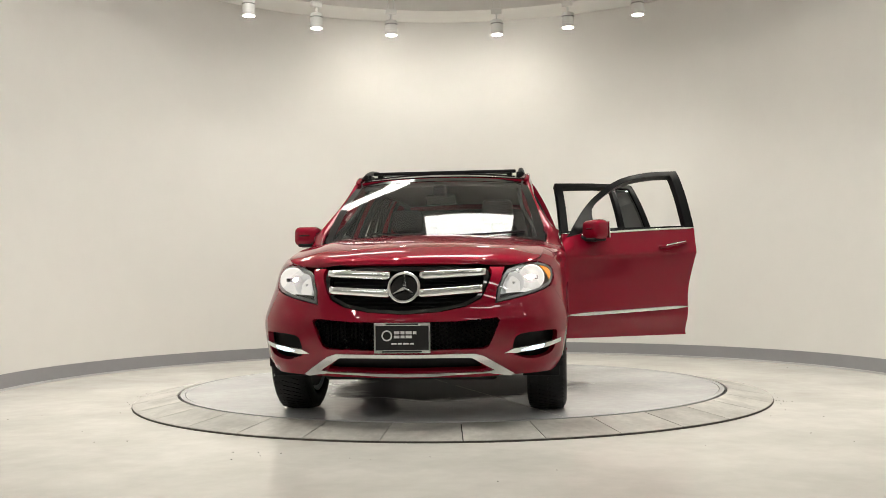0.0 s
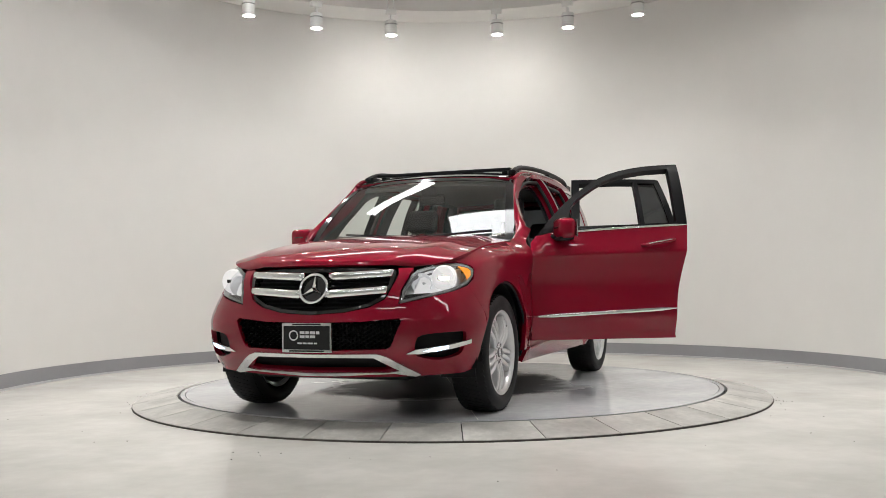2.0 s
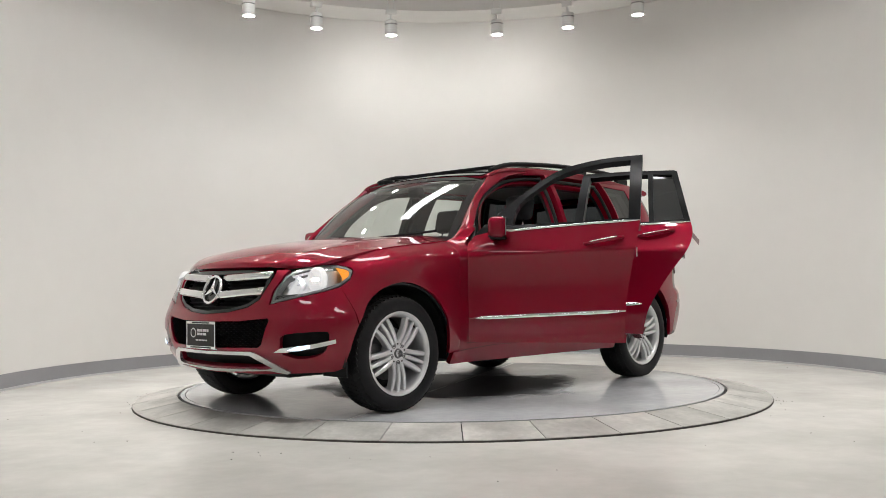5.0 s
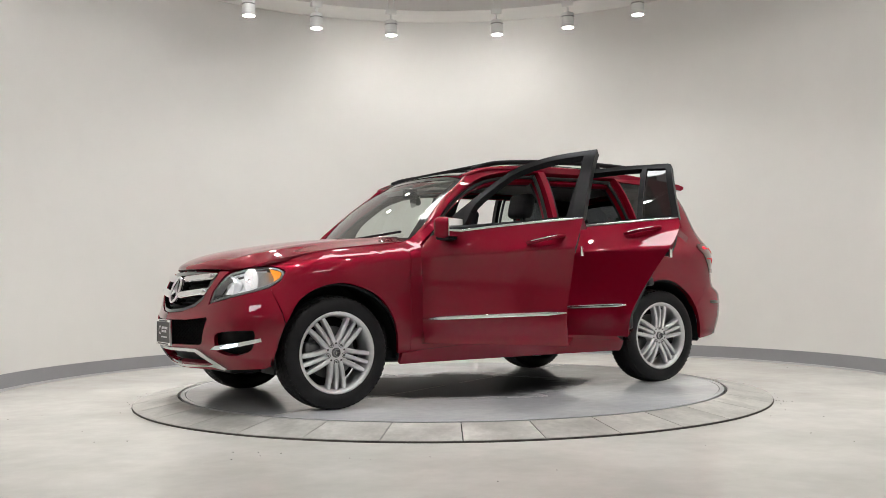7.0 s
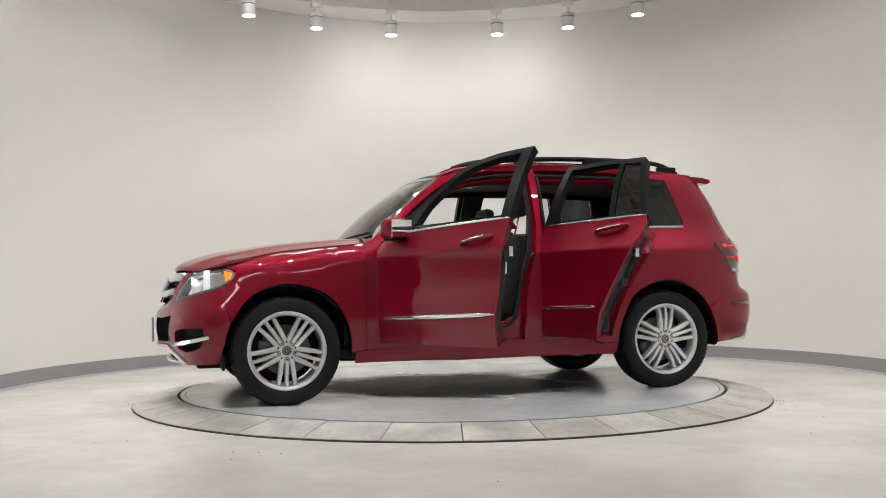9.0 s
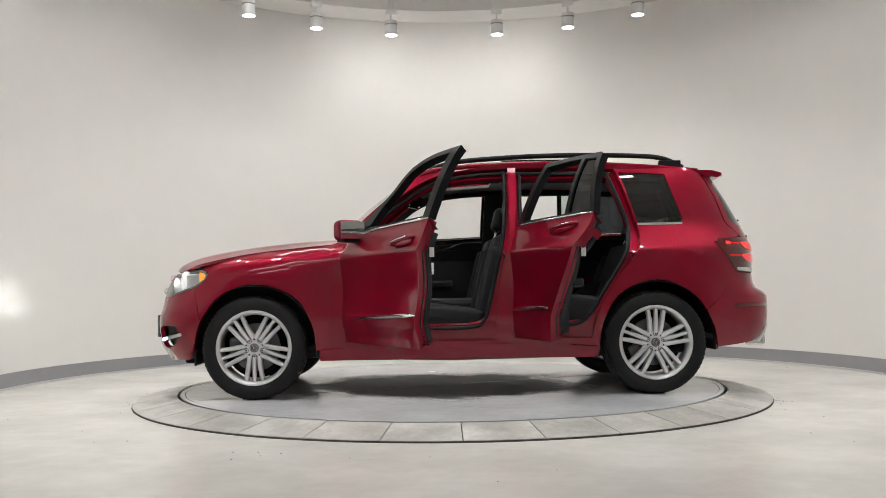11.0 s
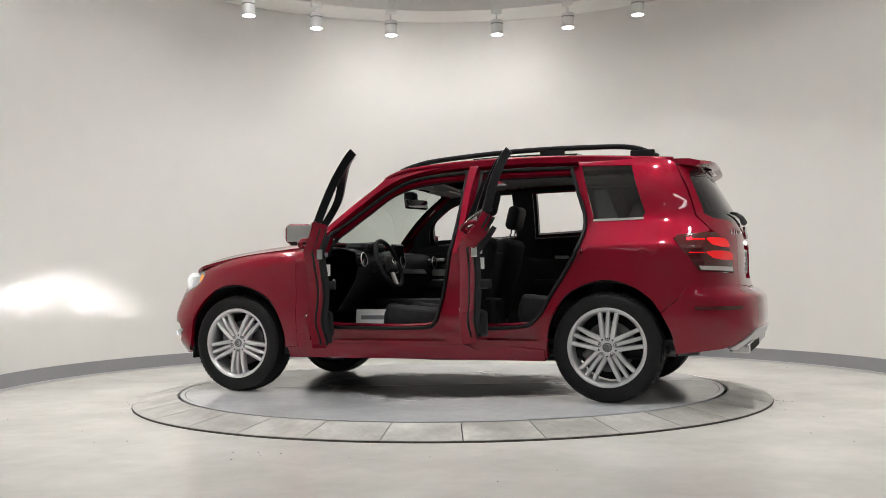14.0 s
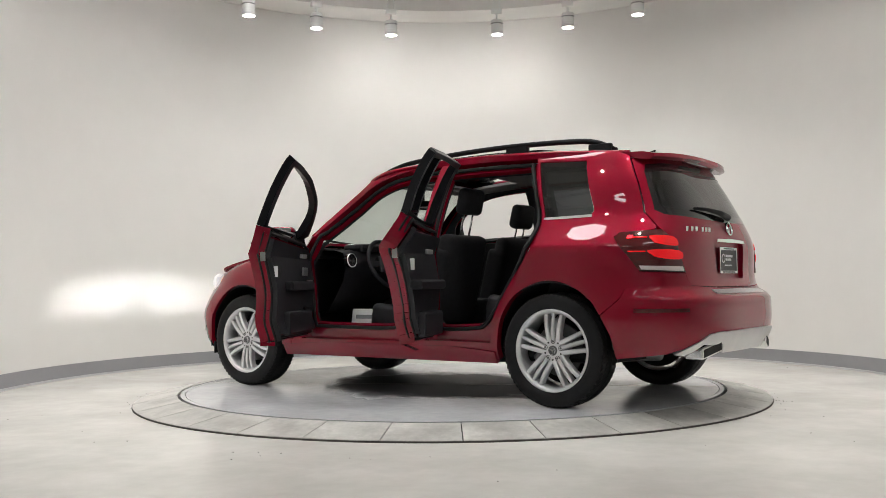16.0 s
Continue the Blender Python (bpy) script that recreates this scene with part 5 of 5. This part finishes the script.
def build_door(front, mirror):
    """A door with skin, frame, trim and handle; the near doors stand open on their hinges."""
    low, frame_line, windows = (F_DOOR_LOW, F_FRAME, [F_WINDOW]) if front else (R_DOOR_LOW, R_FRAME, [R_WINDOW, R_FIXED])
    turn = None
    if not mirror:
        hx, hy, a = (0.755, 0.872, -60.8) if front else (-0.405, 0.885, -69.0)
        turn = Matrix.Translation((hx, hy, 0)) @ Matrix.Rotation(radians(a), 4, "Z") @ Matrix.Translation((-hx, -hy, 0))
    if front and mirror:
        low = [(0.761, 0.385), (0.761, 1.03)] + low[2:]
    which = "front" if front else "rear"
    state = "closed" if mirror else "wide open"
    kw = dict(mirror=mirror, turn=turn)
    def put_edge(p):
        q = flank(*p) + Vector((0, -0.052, 0))
        q = Vector((q.x, -q.y, q.z)) if mirror else q
        return turn @ q if turn else q
    d = skin("door", grown(low, -0.002), flank, PAINT, car, rim=0.085, taper=0.042, label=f"red {which} door, {state}", **kw)
    skin("window_frame", grown(frame_line, -0.001), flank, FRAME_BLACK, d, windows, rim=0.05, back=True, label="black window frame", step=0.03, **kw)
    skin("inner_edge", grown(low, -0.044), flank, PAINT, d, [grown(low, -0.080)], offset=-0.083, rim=0.002, back=True, **kw)
    skin("door_trim", grown(low, -0.052), flank, TRIM, d, offset=-0.095, rim=0.03, back=True, label="black door trim panel", **kw)
    edge_line = [put_edge(p) for p in dense(grown(low, -0.030), 0.05)]
    part("edge_seal", sweep(edge_line, 0.008, 6, closed=True), RUBBER, d, "black rubber edge seal", smooth=True)
    seal = grown(low, -0.050)
    ribbon = [flank(*p) for p in dense(seal, 0.04)]
    def put(p):
        p = Vector((p.x, -p.y, p.z)) if mirror else p
        return turn @ p if turn else p
    part("door_seal", sweep([put(p + Vector((0, -0.088, 0))) for p in ribbon], 0.011, 6, closed=True), RUBBER, d, "black rubber seal", smooth=True)
    if front:
        strip = [(0.735, 0.545), (0.2, 0.568), (-0.272, 0.588)]
        belt = [(0.60, 1.098), (0.3, 1.124), (0.0, 1.142), (-0.370, 1.160)]
        hx0, hx1, hz = -0.03, -0.26, 1.028
    else:
        strip = [(-0.415, 0.592), (-0.65, 0.602), (-0.93, 0.612)]
        belt = [(-0.424, 1.164), (-0.85, 1.183), (-1.262, 1.200)]
        hx0, hx1, hz = -0.91, -1.15, 1.115
    def bar(line, r, tall):
        pts = [flank(x, z) + Vector((0, 0.004, 0)) for x, z in curved(line, 8)]
        rr = [r * min(1.0, 0.25 + 0.4 * min(i, len(pts) - 1 - i)) for i in range(len(pts))]
        return sweep([put(p) for p in pts], rr, 10, tall)
    part("rub_strip", bar(strip, 0.0085, 1.6), CHROME, d, "chrome rubbing strip", smooth=True)
    part("belt_strip", bar(belt, 0.006, 1.4), CHROME, d, "chrome window strip", smooth=True)
    # bowl and grip
    cup = curved([(hx0 + 0.02, hz - 0.02), (hx0 - 0.05, hz + 0.02), (hx1 + 0.03, hz + 0.045), (hx1 - 0.01, hz + 0.025), (hx1 + 0.03, hz - 0.016), (hx0 - 0.05, hz - 0.04), (hx0 + 0.019, hz - 0.021)], 4)
    skin("handle_cup", cup, flank, PAINT, d, offset=0.002, rim=0.004, step=0.02, **kw)
    pts = [flank(hx0, hz - 0.012), flank(hx0 - 0.03, hz - 0.008) + Vector((0, 0.03, 0)), flank((hx0 + hx1) / 2, hz + 0.008) + Vector((0, 0.04, 0)),
           flank(hx1 + 0.03, hz + 0.022) + Vector((0, 0.03, 0)), flank(hx1, hz + 0.026)]
    part("handle", sweep([put(p) for p in spline(pts, 5)], 0.017, 8, 0.75), PAINT, d, "red pull handle", smooth=True)
    part("handle_inlay", sweep([put(p + Vector((0, 0.012, 0.006))) for p in spline(pts[1:-1], 5)], 0.008, 6, 0.6), CHROME, d, "chrome inlay of the handle", smooth=True)
    # inside: grip, arm rest, pocket, white label
    mid_x = 0.25 if front else -0.75
    def slab(name, x0, x1, y0, y1, z0, z1, material, bevel=0.015, label=""):
        bm = box(x0, x1, y0, y1, z0, z1, bevel)
        if mirror:
            bmesh.ops.transform(bm, verts=bm.verts, matrix=Matrix.Diagonal((1, -1, 1, 1)))
        if turn:
            bmesh.ops.transform(bm, verts=bm.verts, matrix=turn)
        return part(name, bm, material, d, label)
    slab("arm_rest", mid_x - 0.30, mid_x + 0.28, 0.72, 0.80, 0.74, 0.80, TRIM)
    slab("door_pocket", mid_x - (0.30 if front else 0.15), mid_x + 0.28, 0.74, 0.80, 0.44, 0.60, TRIM, 0.02)
    slab("release_lever", mid_x - 0.02 + (0.12 if front else 0.02), mid_x + 0.10 + (0.12 if front else 0.02), 0.762, 0.785, 0.965, 0.995, SATIN, 0.006, "satin silver door release")
    if front:
        slab("switch_panel", 0.34, 0.46, 0.752, 0.768, 0.84, 0.90, SATIN, 0.006, "satin silver seat switch panel")
        slab("speaker_grille", 0.42, 0.60, 0.765, 0.785, 0.46, 0.62, BLACK, 0.006, "black loudspeaker grille")
        slab("switch_pack", mid_x + 0.08, mid_x + 0.20, 0.715, 0.73, 0.802, 0.812, SATIN, 0.003)
    rear_x = -0.255 if front else -1.06
    slab("door_marker", rear_x - (0.0 if front else -0.02), rear_x + 0.012, 0.765, 0.80, 0.83 if front else 0.86, 0.90 if front else 0.93, PAPER, 0.002, "white marker lens on the door's edge")
    lx = -0.345 if front else -1.225
    slab("door_latch", lx - 0.004, lx + 0.006, 0.815, 0.85, 0.93, 0.99, CHROME, 0.002)
    if not front:
        g = skin("fixed_pane", R_FIXED, flank, TINT if not mirror else GLASS, d, rim=0, offset=-0.012, label="tinted fixed pane", **kw)
    else:
        # mirror on its arm, on the door's front corner
        bm = box(-0.050, 0.068, -0.085, 0.105, -0.066, 0.072, 0.040, 4)
        bmesh.ops.transform(bm, verts=bm.verts, matrix=Matrix.Translation((0.515, 0.945, 1.128)) @ Matrix.Rotation(radians(4), 4, "Z"))
        arm = sweep([(0.60, 0.855, 1.078), (0.57, 0.885, 1.078), (0.54, 0.92, 1.078)], [0.032, 0.028, 0.03], 8, 0.7)
        glassm = box(-0.056, -0.0503, -0.072, 0.092, -0.053, 0.059, 0.0)
        bmesh.ops.transform(glassm, verts=glassm.verts, matrix=Matrix.Translation((0.507, 0.945, 1.128)) @ Matrix.Rotation(radians(-3.0), 4, "Z"))
        sig = box(0.054, 0.0705, -0.02, 0.060, 0.0, 0.014, 0.005)
        bmesh.ops.transform(sig, verts=sig.verts, matrix=Matrix.Translation((0.515, 0.945, 1.128)) @ Matrix.Rotation(radians(4), 4, "Z"))
        low_ = box(-0.04, 0.060, -0.085, 0.075, -0.076, -0.05, 0.012)
        bmesh.ops.transform(low_, verts=low_.verts, matrix=Matrix.Translation((0.515, 0.945, 1.128)) @ Matrix.Rotation(radians(4), 4, "Z"))
        for b in (bm, arm, glassm, sig, low_):
            if mirror:
                bmesh.ops.transform(b, verts=b.verts, matrix=Matrix.Diagonal((1, -1, 1, 1)))
            if turn:
                bmesh.ops.transform(b, verts=b.verts, matrix=turn)
        part("wing_mirror", bm, PAINT, d, "red wing mirror housing", smooth=True)
        part("mirror_arm", arm, BLACK, d, smooth=True)
        part("mirror_base", low_, BLACK, d)
        part("mirror_glass", glassm, MIRROR, d, "mirror glass")
        part("side_repeater", sig, RED_LENS, d)


def build_wheel():
    """One wheel, turned about y, outside towards +y; copied to the four corners."""
    w = new("wheel")
    w.parent = car
    w["label"] = "silver multi-spoke alloy wheel with black tyre"
    prof = [(0.262, -0.10), (0.27, -0.113), (0.30, -0.118), (0.335, -0.108), (0.350, -0.088), (0.354, -0.06), (0.355, 0), (0.354, 0.06), (0.350, 0.088), (0.335, 0.108),
            (0.318, 0.115), (0.30, 0.119), (0.285, 0.118), (0.27, 0.113), (0.258, 0.106), (0.245, 0.10)]
    part("tyre", lathe(prof, 72, axis="y"), RUBBER, w, "black road tyre", smooth=True)
    bm = bmesh.new()
    for k in range(64):
        a = 2 * math.pi * k / 64
        for y0, y1, sk in ((-0.098, -0.060, 0.5), (-0.055, -0.005, -0.35), (0.005, 0.055, -0.35), (0.060, 0.098, 0.5)):
            m = Matrix.Rotation(a + (0.05 if y0 > 0 else 0), 4, "Y") @ Matrix.Translation((0.351 if abs(y0 + y1) < 0.1 else 0.3455, (y0 + y1) / 2, 0)) @ Matrix.Rotation(sk, 4, "X") \
                @ Matrix.Rotation(0.0 if abs(y0 + y1) < 0.1 else (0.14 if y0 > 0 else -0.14), 4, "Z")
            box(-0.006, 0.006, -(y1 - y0) / 2, (y1 - y0) / 2, -0.0125, 0.0125, m=m, into=bm)
    part("tread", bm, RUBBER, w)
    rim = [(0.246, -0.10), (0.236, -0.09), (0.225, -0.05), (0.222, 0.03), (0.228, 0.082), (0.236, 0.098), (0.246, 0.106), (0.254, 0.108), (0.2585, 0.104), (0.2585, 0.095)]
    part("rim", lathe(rim, 72, axis="y"), ALLOY, w, "silver rim", smooth=True)
    part("brake_disc", lathe([(0.06, 0.0), (0.165, 0.0), (0.165, -0.02), (0.06, -0.02), (0.06, 0.0)], 40, axis="y"), GREY_METAL, w, "grey brake disc")
    part("caliper", box(0.07, 0.18, -0.05, 0.03, -0.07, 0.07, 0.02), GREY_METAL, w)
    part("inner_barrel", lathe([(0.0, -0.06), (0.215, -0.06), (0.215, -0.09), (0.0, -0.09)], 40, axis="y"), BLACK, w)
    for k in range(5):
        a0 = radians(-90 + 72 * k)
        bm = bmesh.new()
        for j, side_in, side_out in ((0, -0.031, -0.057), (1, 0.0, 0.0), (2, 0.031, 0.057)):
            # nearly parallel ribs that leave the hub together and spread a little towards the rim
            cols = []
            u, v = Vector((math.cos(a0), 0, math.sin(a0))), Vector((-math.sin(a0), 0, math.cos(a0)))
            for f in np.linspace(0, 1, 9):
                off = side_in + (side_out - side_in) * f ** 1.2
                c = u * (0.050 + (0.186 - (0.004 if j != 1 else 0.0)) * f) + v * off
                c.y = 0.084 + 0.014 * math.sin(math.pi * f) + 0.006 * f - 0.004 * f ** 3
                wd = (0.0155 - 0.0025 * f) if j != 1 else (0.0135 - 0.0020 * f)
                cols.append([bm.verts.new(c + v * q * wd + Vector((0, dy, 0))) for q, dy in ((-1.15, -0.040), (-1.0, -0.006), (-0.6, 0.0), (0.6, 0.0), (1.0, -0.006), (1.15, -0.040))])
            for q, ww in zip(cols, cols[1:]):
                for i in range(5):
                    bm.faces.new((q[i], q[i + 1], ww[i + 1], ww[i]))
        part("spoke", bm, ALLOY, w)
    part("hub", lathe([(0.0, 0.086), (0.03, 0.086), (0.062, 0.084), (0.078, 0.080), (0.088, 0.070), (0.088, 0.0)], 40, axis="y"), ALLOY, w, smooth=True)
    emblem("cap_emblem", (0, 0.0895, 0), 0.024, Matrix.Rotation(-math.pi / 2, 4, "X"), w)
    part("centre_cap", lathe([(0.0, 0.091), (0.026, 0.091), (0.031, 0.087), (0.031, 0.08)], 28, axis="y"), GREY_METAL, w, "grey centre cap")
    for k in range(5):
        a = radians(90 + 72 * k)
        part("hub_hole", lathe([(0.0, 0.0008), (0.006, 0.0008), (0.006, -0.004)], 10, m=Matrix.Translation((0.058 * math.cos(a), 0.0845, 0.058 * math.sin(a))) @ Matrix.Rotation(-math.pi / 2, 4, "X")), GAP, w)
    part("valve", sweep([(0.222 * math.cos(2.3), 0.075, 0.222 * math.sin(2.3)), (0.205 * math.cos(2.3), 0.092, 0.205 * math.sin(2.3))], 0.005, 6), BLACK, w)
    for k in range(5):
        a = radians(90 + 36 + 72 * k)
        m = Matrix.Translation((0.057 * math.cos(a), 0.084, 0.057 * math.sin(a))) @ Matrix.Rotation(-math.pi / 2, 4, "X")
        b = part("wheel_bolt", lathe([(0.0165, -0.002), (0.0165, 0.0022), (0.011, 0.0005), (0.011, -0.004), (0.007, -0.004), (0.007, 0.005), (0, 0.006)], 12, m=m), GREY_METAL, w)
    w.location = (1.3775, 0.775, 0.352)
    w.rotation_euler = (0, 0, 0)
    for x, y, flip, spin in ((-1.3775, 0.783, 0, 34), (1.3775, -0.775, 180, 20), (-1.3775, -0.783, 180, -30)):
        c = copy_thing(w, pose(x, y, 0.352, 0, spin, 0) @ pose(0, 0, 0, 0, 0, flip))
        c.parent = car


def seat(x, y, wide, rear=False, lift=0.0):
    """Cushion, back and head restraint."""
    n = new("seat")
    n.parent = car
    n["label"] = "black upholstered seat"
    z = 0.50 if not rear else 0.56
    bm = box(-0.27, 0.27, -wide / 2, wide / 2, -0.09, 0.09, 0.06, 4, m=pose(x, y, z, 0, -6, 0))
    part("cushion", bm, CLOTH, n, smooth=True)
    for s in (-1, 1):
        part("side_bolster", box(-0.25, 0.25, -0.045, 0.045, -0.10, 0.115, 0.04, 4, m=pose(x, y + s * (wide / 2 - 0.04), z, 0, -6, 0)), CLOTH, n, smooth=True)
    h = 0.66 if not rear else 0.56
    lean = -14 if not rear else -22
    bm = box(-0.065, 0.065, -wide / 2 + 0.02, wide / 2 - 0.02, 0, h, 0.055, 4, m=pose(x - 0.26, y, z - 0.02, 0, lean, 0))
    part("back", bm, CLOTH, n, smooth=True)
    for s in (-1, 1):
        part("back_bolster", box(-0.06, 0.10, -0.045, 0.045, 0.05, h - 0.1, 0.04, 4, m=pose(x - 0.26, y + s * (wide / 2 - 0.05), z - 0.02, 0, lean, 0)), CLOTH, n, smooth=True)
    for yy in ((0,) if not rear else (-wide / 2 + 0.28, wide / 2 - 0.28)):
        top = Matrix(pose(x - 0.26, y + yy, z - 0.02, 0, lean, 0))
        part("head_restraint", box(-0.045, 0.05, -0.125, 0.125, h + 0.075 + lift, h + 0.265 + lift, 0.04, 4, m=top), CLOTH, n, smooth=True)
        for s in (-0.055, 0.055):
            part("restraint_post", sweep([top @ Vector((0, s, h - 0.03)), top @ Vector((0, s, h + 0.12 + lift))], 0.007, 8), CHROME, n, smooth=True)


def build_interior():
    part("floor_pan", box(-1.72, 1.15, -0.80, 0.80, 0.27, 0.36, 0.03), BLACK, car)
    part("carpet", box(-1.95, 0.95, -0.775, 0.775, 0.361, 0.40, 0.01), CARPET, car, "black carpet")
    part("engine_block", box(0.98, 1.90, -0.60, 0.60, 0.26, 0.82, 0.06), BLACK, car)
    part("bulkhead", box(0.86, 0.98, -0.74, 0.74, 0.36, 1.0, 0.01), TRIM, car)
    # dashboard
    bm = bmesh.new()
    cols = []
    for y in np.linspace(-0.74, 0.74, 25):
        hump = 0.03 * math.exp(-((y - 0.36) / 0.16) ** 2)
        prof = [(0.90, 1.0), (0.74, 1.035 + hump * 0.4), (0.56, 1.035 + hump), (0.47, 1.01 + hump), (0.44, 0.93 + hump * 0.5), (0.47, 0.80), (0.55, 0.68), (0.62, 0.58), (0.88, 0.55)]
        cols.append([bm.verts.new((x + 0.05 * (1 - (y / 0.74) ** 2), y, z)) for x, z in prof])
    for q, w in zip(cols, cols[1:]):
        for k in range(8):
            bm.faces.new((q[k], q[k + 1], w[k + 1], w[k]))
    dash = part("dashboard", bm, TRIM, car, "black dashboard", smooth=True)
    for y in (0.70, 0.08, -0.08, -0.70):
        part("air_vent", lathe([(0.0, 0.004), (0.03, 0.006), (0.045, 0.012), (0.05, 0.006), (0.05, -0.03)], 24, m=Matrix.Translation((0.452 if abs(y) < 0.5 else 0.425, y, 0.955)) @ Matrix.Rotation(-math.pi / 2 + 0.1, 4, "Y")), GLOSS_BLACK, dash)
        part("vent_ring", lathe([(0.044, 0.008), (0.049, 0.014), (0.054, 0.008)], 24, m=Matrix.Translation((0.452 if abs(y) < 0.5 else 0.425, y, 0.955)) @ Matrix.Rotation(-math.pi / 2 + 0.1, 4, "Y")), SATIN, dash, "silver vent ring")
    part("trim_strip", box(0.466, 0.486, -0.66, 0.12, 0.86, 0.90, 0.006), SATIN, dash, "satin silver trim strip")
    part("centre_screen", box(0.44, 0.47, -0.10, 0.10, 0.99, 1.09, 0.01), GLOSS_BLACK, dash)
    part("centre_console", box(-0.40, 0.62, -0.12, 0.12, 0.40, 0.66, 0.04), TRIM, car)
    part("instrument_hood", box(0.46, 0.66, 0.20, 0.54, 1.02, 1.085, 0.03), TRIM, dash)
    # steering wheel
    m = Matrix.Translation((0.37, 0.36, 0.93)) @ Matrix.Rotation(radians(-68), 4, "Y")
    ring = [m @ Vector((0.185 * math.cos(a), 0.185 * math.sin(a), 0)) for a in np.linspace(0, 2 * math.pi, 41)[:-1]]
    sw = part("steering_wheel", sweep(ring, 0.017, 10, closed=True), TRIM, car, "black leather steering wheel with silver spoke trim", smooth=True)
    part("airbag_pad", box(-0.075, 0.065, -0.085, 0.085, -0.03, 0.03, 0.03, 4, m=m), TRIM, sw, smooth=True)
    for a, l in ((90, 0.17), (-90, 0.17), (180, 0.17)):
        part("wheel_spoke", box(0.05, l + 0.01, -0.022, 0.022, -0.012, 0.010, 0.006, m=m @ Matrix.Rotation(radians(a), 4, "Z")), SATIN if a == 180 else TRIM, sw)
    part("column", sweep([m @ Vector((0, 0, -0.03)), m @ Vector((0, 0, -0.25))], 0.045, 12), TRIM, sw)
    emblem("pad_emblem", m @ Vector((0, 0, 0.031)), 0.028, m.to_3x3().to_4x4() @ Matrix.Rotation(math.pi, 4, "Z"), sw)
    seat(0.04, 0.375, 0.54, lift=0.075)
    seat(0.04, -0.365, 0.54)
    seat(-0.98, 0.0, 1.30, True)
    part("parcel_cover", box(-1.98, -1.36, -0.62, 0.62, 0.98, 1.0, 0.008), TRIM, car)
    # paper mat in the driver's footwell, inside mirror
    p = part("paper_mat", box(0.10, 0.46, 0.50, 0.76, 0.402, 0.406, m=pose(0, 0, 0, 0, 0, 0)), PAPER, car, "white paper floor mat")
    bm = bmesh.new()
    for k in range(3):
        box(0.20 + 0.05 * k, 0.215 + 0.05 * k, 0.56, 0.72, 0.4065, 0.4075, into=bm)
    lathe([(0.034, 0.4065), (0.040, 0.4075), (0.044, 0.4065)], 24, into=bm, m=Matrix.Translation((0.14, 0.64, 0)))
    part("print_marks", bm, INK, p)
    part("mat_fold", box(0.19, 0.56, 0.0, 0.003, 0.0, 0.19, m=pose(0, 0.56, 0.402, 9, 0, 0)), PAPER, p, "white paper edge standing up")
    part("ring_print", lathe([(0.030, 0.0), (0.0335, 0.001), (0.037, 0.0)], 24, m=pose(0.26, 0.56, 0.402, 9, 0, 0) @ pose(0, 0.0045, 0.13, -90, 0, 0)), INK, p)
    part("word_print", box(0.33, 0.52, 0.003, 0.004, 0.115, 0.145, m=pose(0, 0.56, 0.402, 9, 0, 0)), INK, p)
    rm = part("inside_mirror", box(-0.018, 0.018, -0.125, 0.125, -0.038, 0.038, 0.015, 3, m=pose(0.29, 0.0, 1.40, 0, 8, -20)), GLOSS_BLACK, car, "black inside rear-view mirror")
    part("mirror_pane", box(-0.021, -0.0185, -0.112, 0.112, -0.03, 0.03, m=pose(0.29, 0.0, 1.40, 0, 8, -20)), MIRROR, rm)
    part("mirror_stalk", box(0.29, 0.38, -0.05, 0.05, 1.42, 1.50, 0.02), BLACK, rm)
    for s in (1, -1):
        part("sun_visor", box(0.02, 0.20, s * 0.36 - 0.2, s * 0.36 + 0.2, 1.50, 1.515, 0.006, m=pose(0.05, 0, 0, 0, 0, 0)), LINER, car)
    # underside
    part("exhaust_pipe", sweep([(0.9, 0.2, 0.26), (0.0, 0.25, 0.24), (-1.2, 0.3, 0.26), (-1.9, 0.45, 0.32)], 0.04, 8), GREY_METAL, car, smooth=True)
    part("axle_beam", box(-1.45, -1.30, -0.70, 0.70, 0.28, 0.42, 0.04), BLACK, car)
    part("front_axle", box(1.30, 1.45, -0.70, 0.70, 0.24, 0.40, 0.04), BLACK, car)


build_shell()
build_front()
build_rear()
for is_front in (True, False):
    for far_side in (False, True):
        build_door(is_front, far_side)
build_wheel()
build_interior()


def motions():
    car_rows, disc_rows = [], []
    for i in range(17):
        t = float(i)
        h = heading(t)
        disc_rows.append((t, pose(0, 0, 0, 0, 0, h)))
        car_rows.append((t, pose(0, 0, 0, 0, 0, h) @ pose(0.0006, -0.0302, 0.002)))
    walk(disc, disc_rows)
    walk(car, car_rows)


motions()
